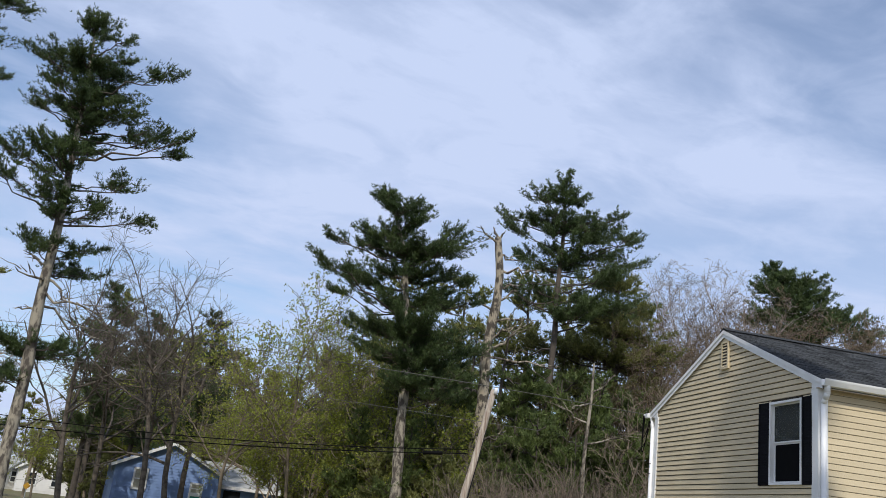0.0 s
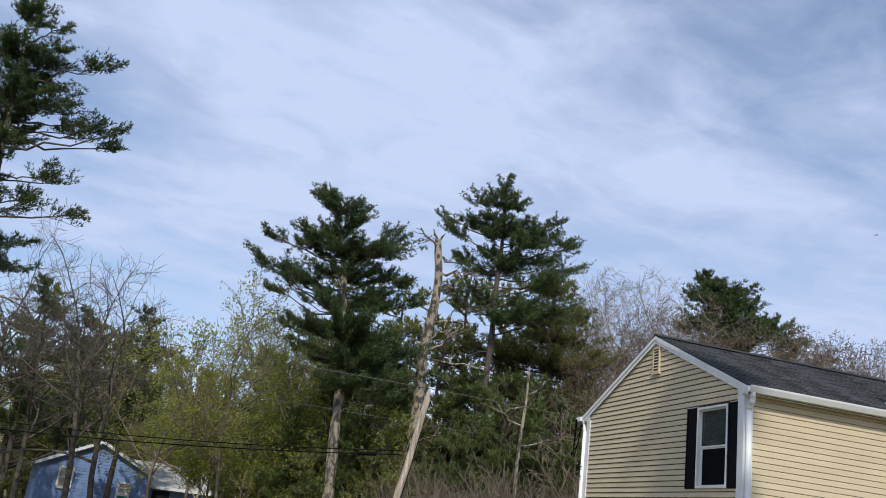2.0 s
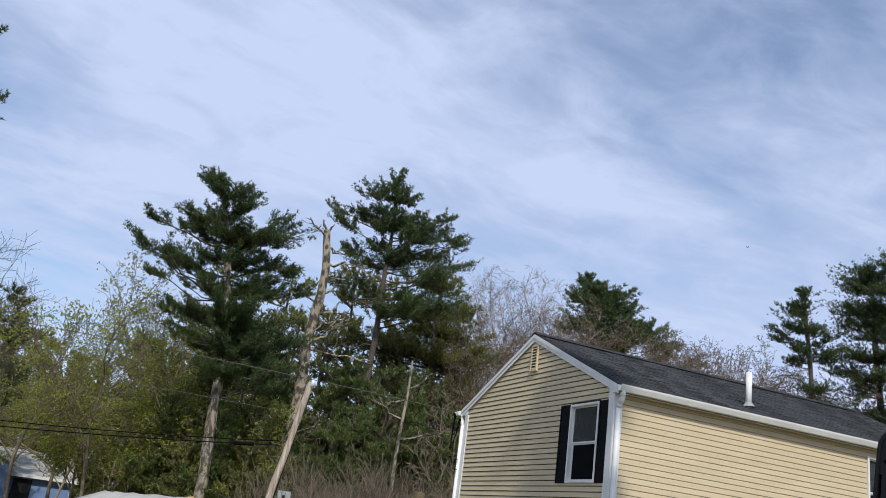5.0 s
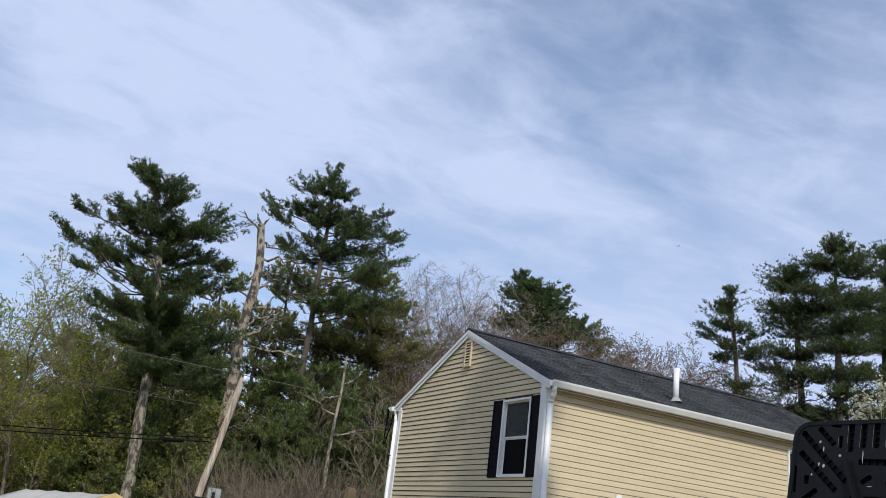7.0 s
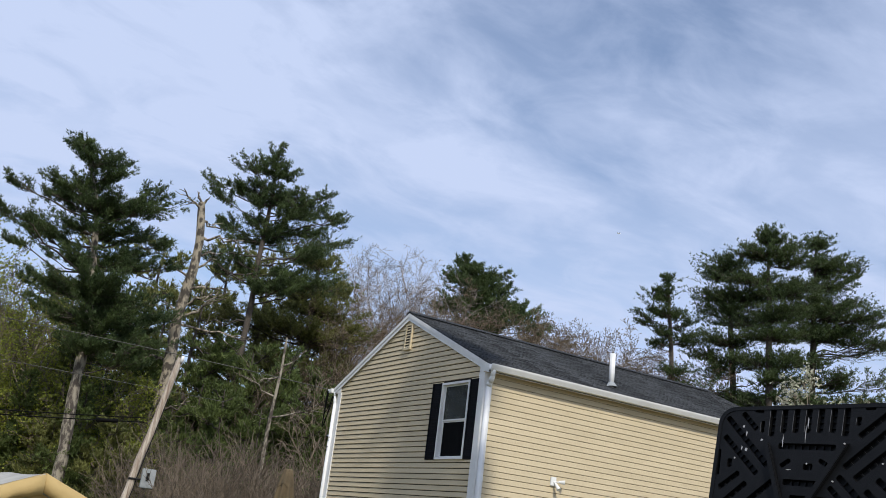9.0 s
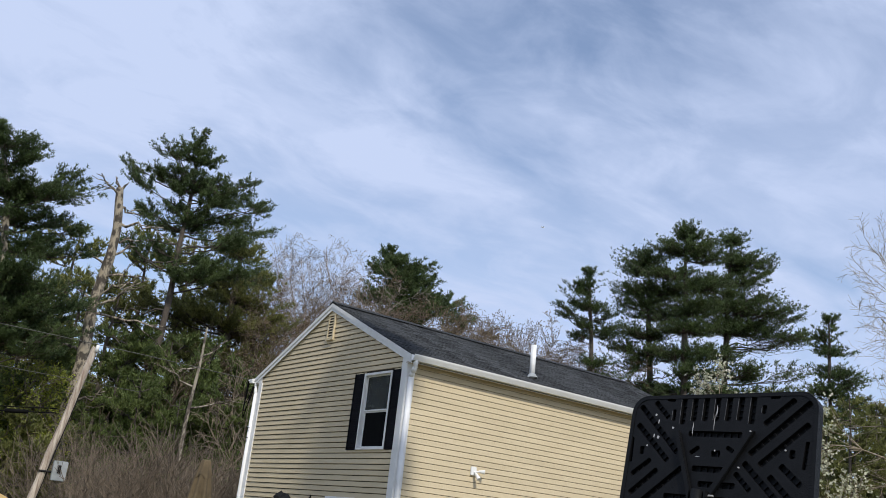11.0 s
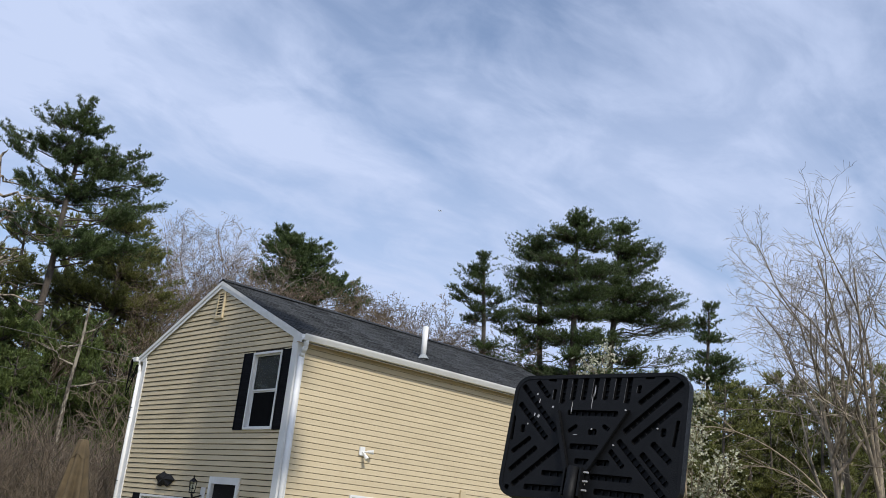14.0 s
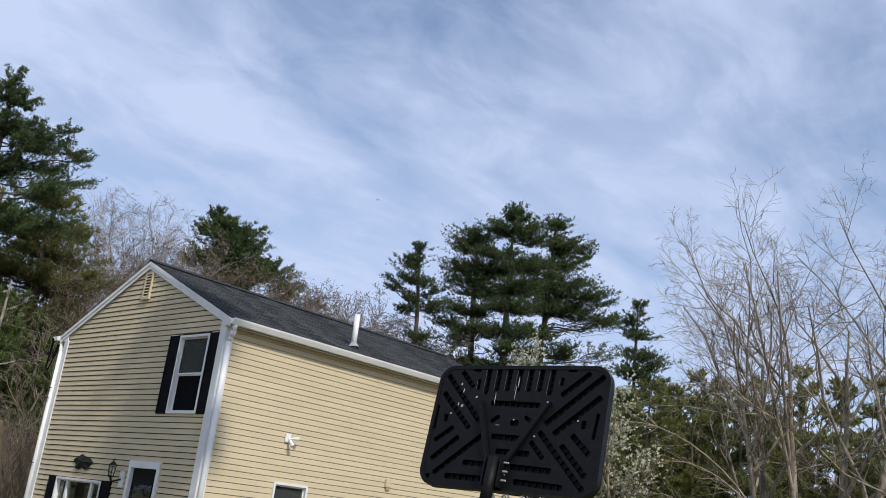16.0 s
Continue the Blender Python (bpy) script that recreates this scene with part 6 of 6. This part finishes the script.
# taller evergreens close behind the pines, and a last row far back that shuts off the horizon
for az, d, k, s in ((-6.5, 47, 7, 0.95), (-8.8, 50, 7, 1.25), (-11.2, 46, 7, 0.9), (-12.8, 52, 7, 1.35), (-15.8, 48, 7, 1.1), (-17.0, 52, 7, 1.4), (-19.6, 50, 7, 1.35), (-20.8, 54, 7, 1.2), (-22.8, 52, 7, 1.4), (-24.4, 56, 7, 1.2), (-25.6, 52, 7, 1.0), (-13.8, 44, 7, 1.0), (-10.0, 43, 7, 0.9), (8.6, 58, 7, 1.1), (17.0, 56, 7, 1.12), (20.6, 60, 7, 0.7), (22.8, 52, 0, 0.6), (24.6, 56, 0, 0.7), (26.5, 50, 1, 1.0), (-30.2, 56, 7, 1.05), (-32.0, 60, 7, 1.15), (-34.0, 62, 0, 1.2), (-35.6, 66, 7, 1.2), (-28.6, 58, 7, 1.1), (-37.5, 70, 2, 1.5), (-9.4, 46, 7, 1.0), (13.9, 74, 4, 0.5), (8.4, 64, 2, 0.4),
                    (-62.0, 56, 0, 1.0), (-64.5, 60, 0, 1.15), (-67.5, 58, 0, 1.1), (-70.0, 60, 0, 1.2), (-72.5, 57, 0, 1.1), (-74.5, 60, 0, 1.15), (-77.0, 58, 0, 1.1)):
    copy_thing(protos[k], pose(*plan(az, d), 0, 0, 0, rng.uniform(0, 360)) @ Matrix.Scale(s, 4))
for i in range(38):
    az = 9.0 - 90 * (i + rng.uniform(0, 1)) / 38
    if -57 < az < -43:
        continue
    k = int(rng.choice([0, 0, 2, 6, 4]))
    copy_thing(protos[k], pose(*plan(az, rng.uniform(82, 100)), 0, 0, 0, rng.uniform(0, 360)) @ Matrix.Scale(rng.uniform(1.1, 1.5) * (1.35 if k == 2 else 1.0), 4))

for i in range(22):
    copy_thing(protos[(0, 6, 0, 3)[i % 4]], pose(*plan(9.0 - 0.85 * i, rng.uniform(68, 80)), 0, 0, 0, rng.uniform(0, 360)) @ Matrix.Scale(rng.uniform(0.95, 1.25), 4))

# a low hedge of evergreens before the wood, pale bare trees among it, and far shrubs under the crowns
for i in range(7):
    copy_thing(protos[2], pose(*plan(-9.0 - 0.85 * i, rng.uniform(33, 39)), 0, 0, 0, rng.uniform(0, 360)) @ Matrix.Scale(rng.uniform(0.36, 0.60), 4))
for az, d, k, s in ((-18.4, 40, 4, 0.8), (-22.6, 39, 5, 0.9), (-24.8, 42, 3, 0.95)):
    copy_thing(protos[k], pose(*plan(az, d), 0, 0, 0, rng.uniform(0, 360)) @ Matrix.Scale(s, 4))
for az, d, s in ((-12.0, 38, 0.95), (-8.4, 40, 1.1), (8.2, 61, 1.2), (6.4, 60, 1.1), (5.0, 66, 1.3), (2.2, 66, 1.3), (0.4, 62, 1.2), (-2.8, 42, 0.85), (-4.8, 41, 0.9), (-6.4, 42, 0.8), (11.0, 60, 0.8), (13.4, 70, 0.8)):
    copy_thing(fine_bud, pose(*plan(az, d), 0, 0, 0, rng.uniform(0, 360)) @ Matrix.Scale(s, 4))
for i in range(26):
    copy_thing(protos[2], pose(*plan(8.6 - 0.6 * i, rng.uniform(66, 74)), 0, 0, 0, rng.uniform(0, 360)) @ Matrix.Scale(rng.uniform(0.32, 0.5), 4))
for i in range(12):
    copy_thing(protos[(0, 7)[i % 2]], pose(*plan(-60 - 1.5 * i, rng.uniform(42, 54)), 0, 0, 0, rng.uniform(0, 360)) @ Matrix.Scale(rng.uniform(0.6, 0.85), 4))

for az, d, k, sc in ((-61.3, 43, 7, 0.80), (-62.7, 46, 0, 0.85), (-63.9, 44, 7, 0.72), (-65.2, 47, 0, 0.90), (-66.8, 45, 7, 0.80), (-58.4, 50, 7, 0.7), (-60.2, 47, 2, 0.8)):
    copy_thing(protos[k], pose(*plan(az, d), 0, 0, 0, rng.uniform(0, 360)) @ Matrix.Scale(sc, 4))

for i in range(12):
    copy_thing(protos[(0, 2, 4)[i % 3]], pose(*plan(21.5 - 1.05 * i, rng.uniform(104, 118)), 0, 0, 0, rng.uniform(0, 360)) @ Matrix.Scale(rng.uniform(0.7, 1.0), 4))

# trees that close the yard round its other sides
for i in range(20):
    az = 27 + 235 * (i + rng.uniform(0.2, 0.8)) / 20
    k = int(rng.choice([0, 1, 4, 1]))
    copy_thing(protos[k], pose(*plan(az, rng.uniform(24, 40)), 0, 0, 0, rng.uniform(0, 360)) @ Matrix.Scale(rng.uniform(0.9, 1.15), 4))
# unseen pine added on the sun's line to throw soft shade on the gable
pine(-159.9, 7.55, [(0, 3, 0.28), (0, 14, 0.2), (0, 28.0, 0.05)],
     [(0.0, 27.9, 0.3, 0.4), (-0.25, 27.2, 0.4, 0.4), (0.25, 26.5, 0.45, 0.4), (-0.3, 25.8, 0.5, 0.4), (0.3, 25.1, 0.5, 0.4), (0.0, 24.4, 0.5, 0.4), (-0.2, 23.6, 0.5, 0.4), (0.2, 22.8, 0.5, 0.4)],
     NEEDLE, PINE_BARK, "unseen slender pine added to cast soft shade on the gable", 33, 400, 0.22, 0.03, fill=1.2)
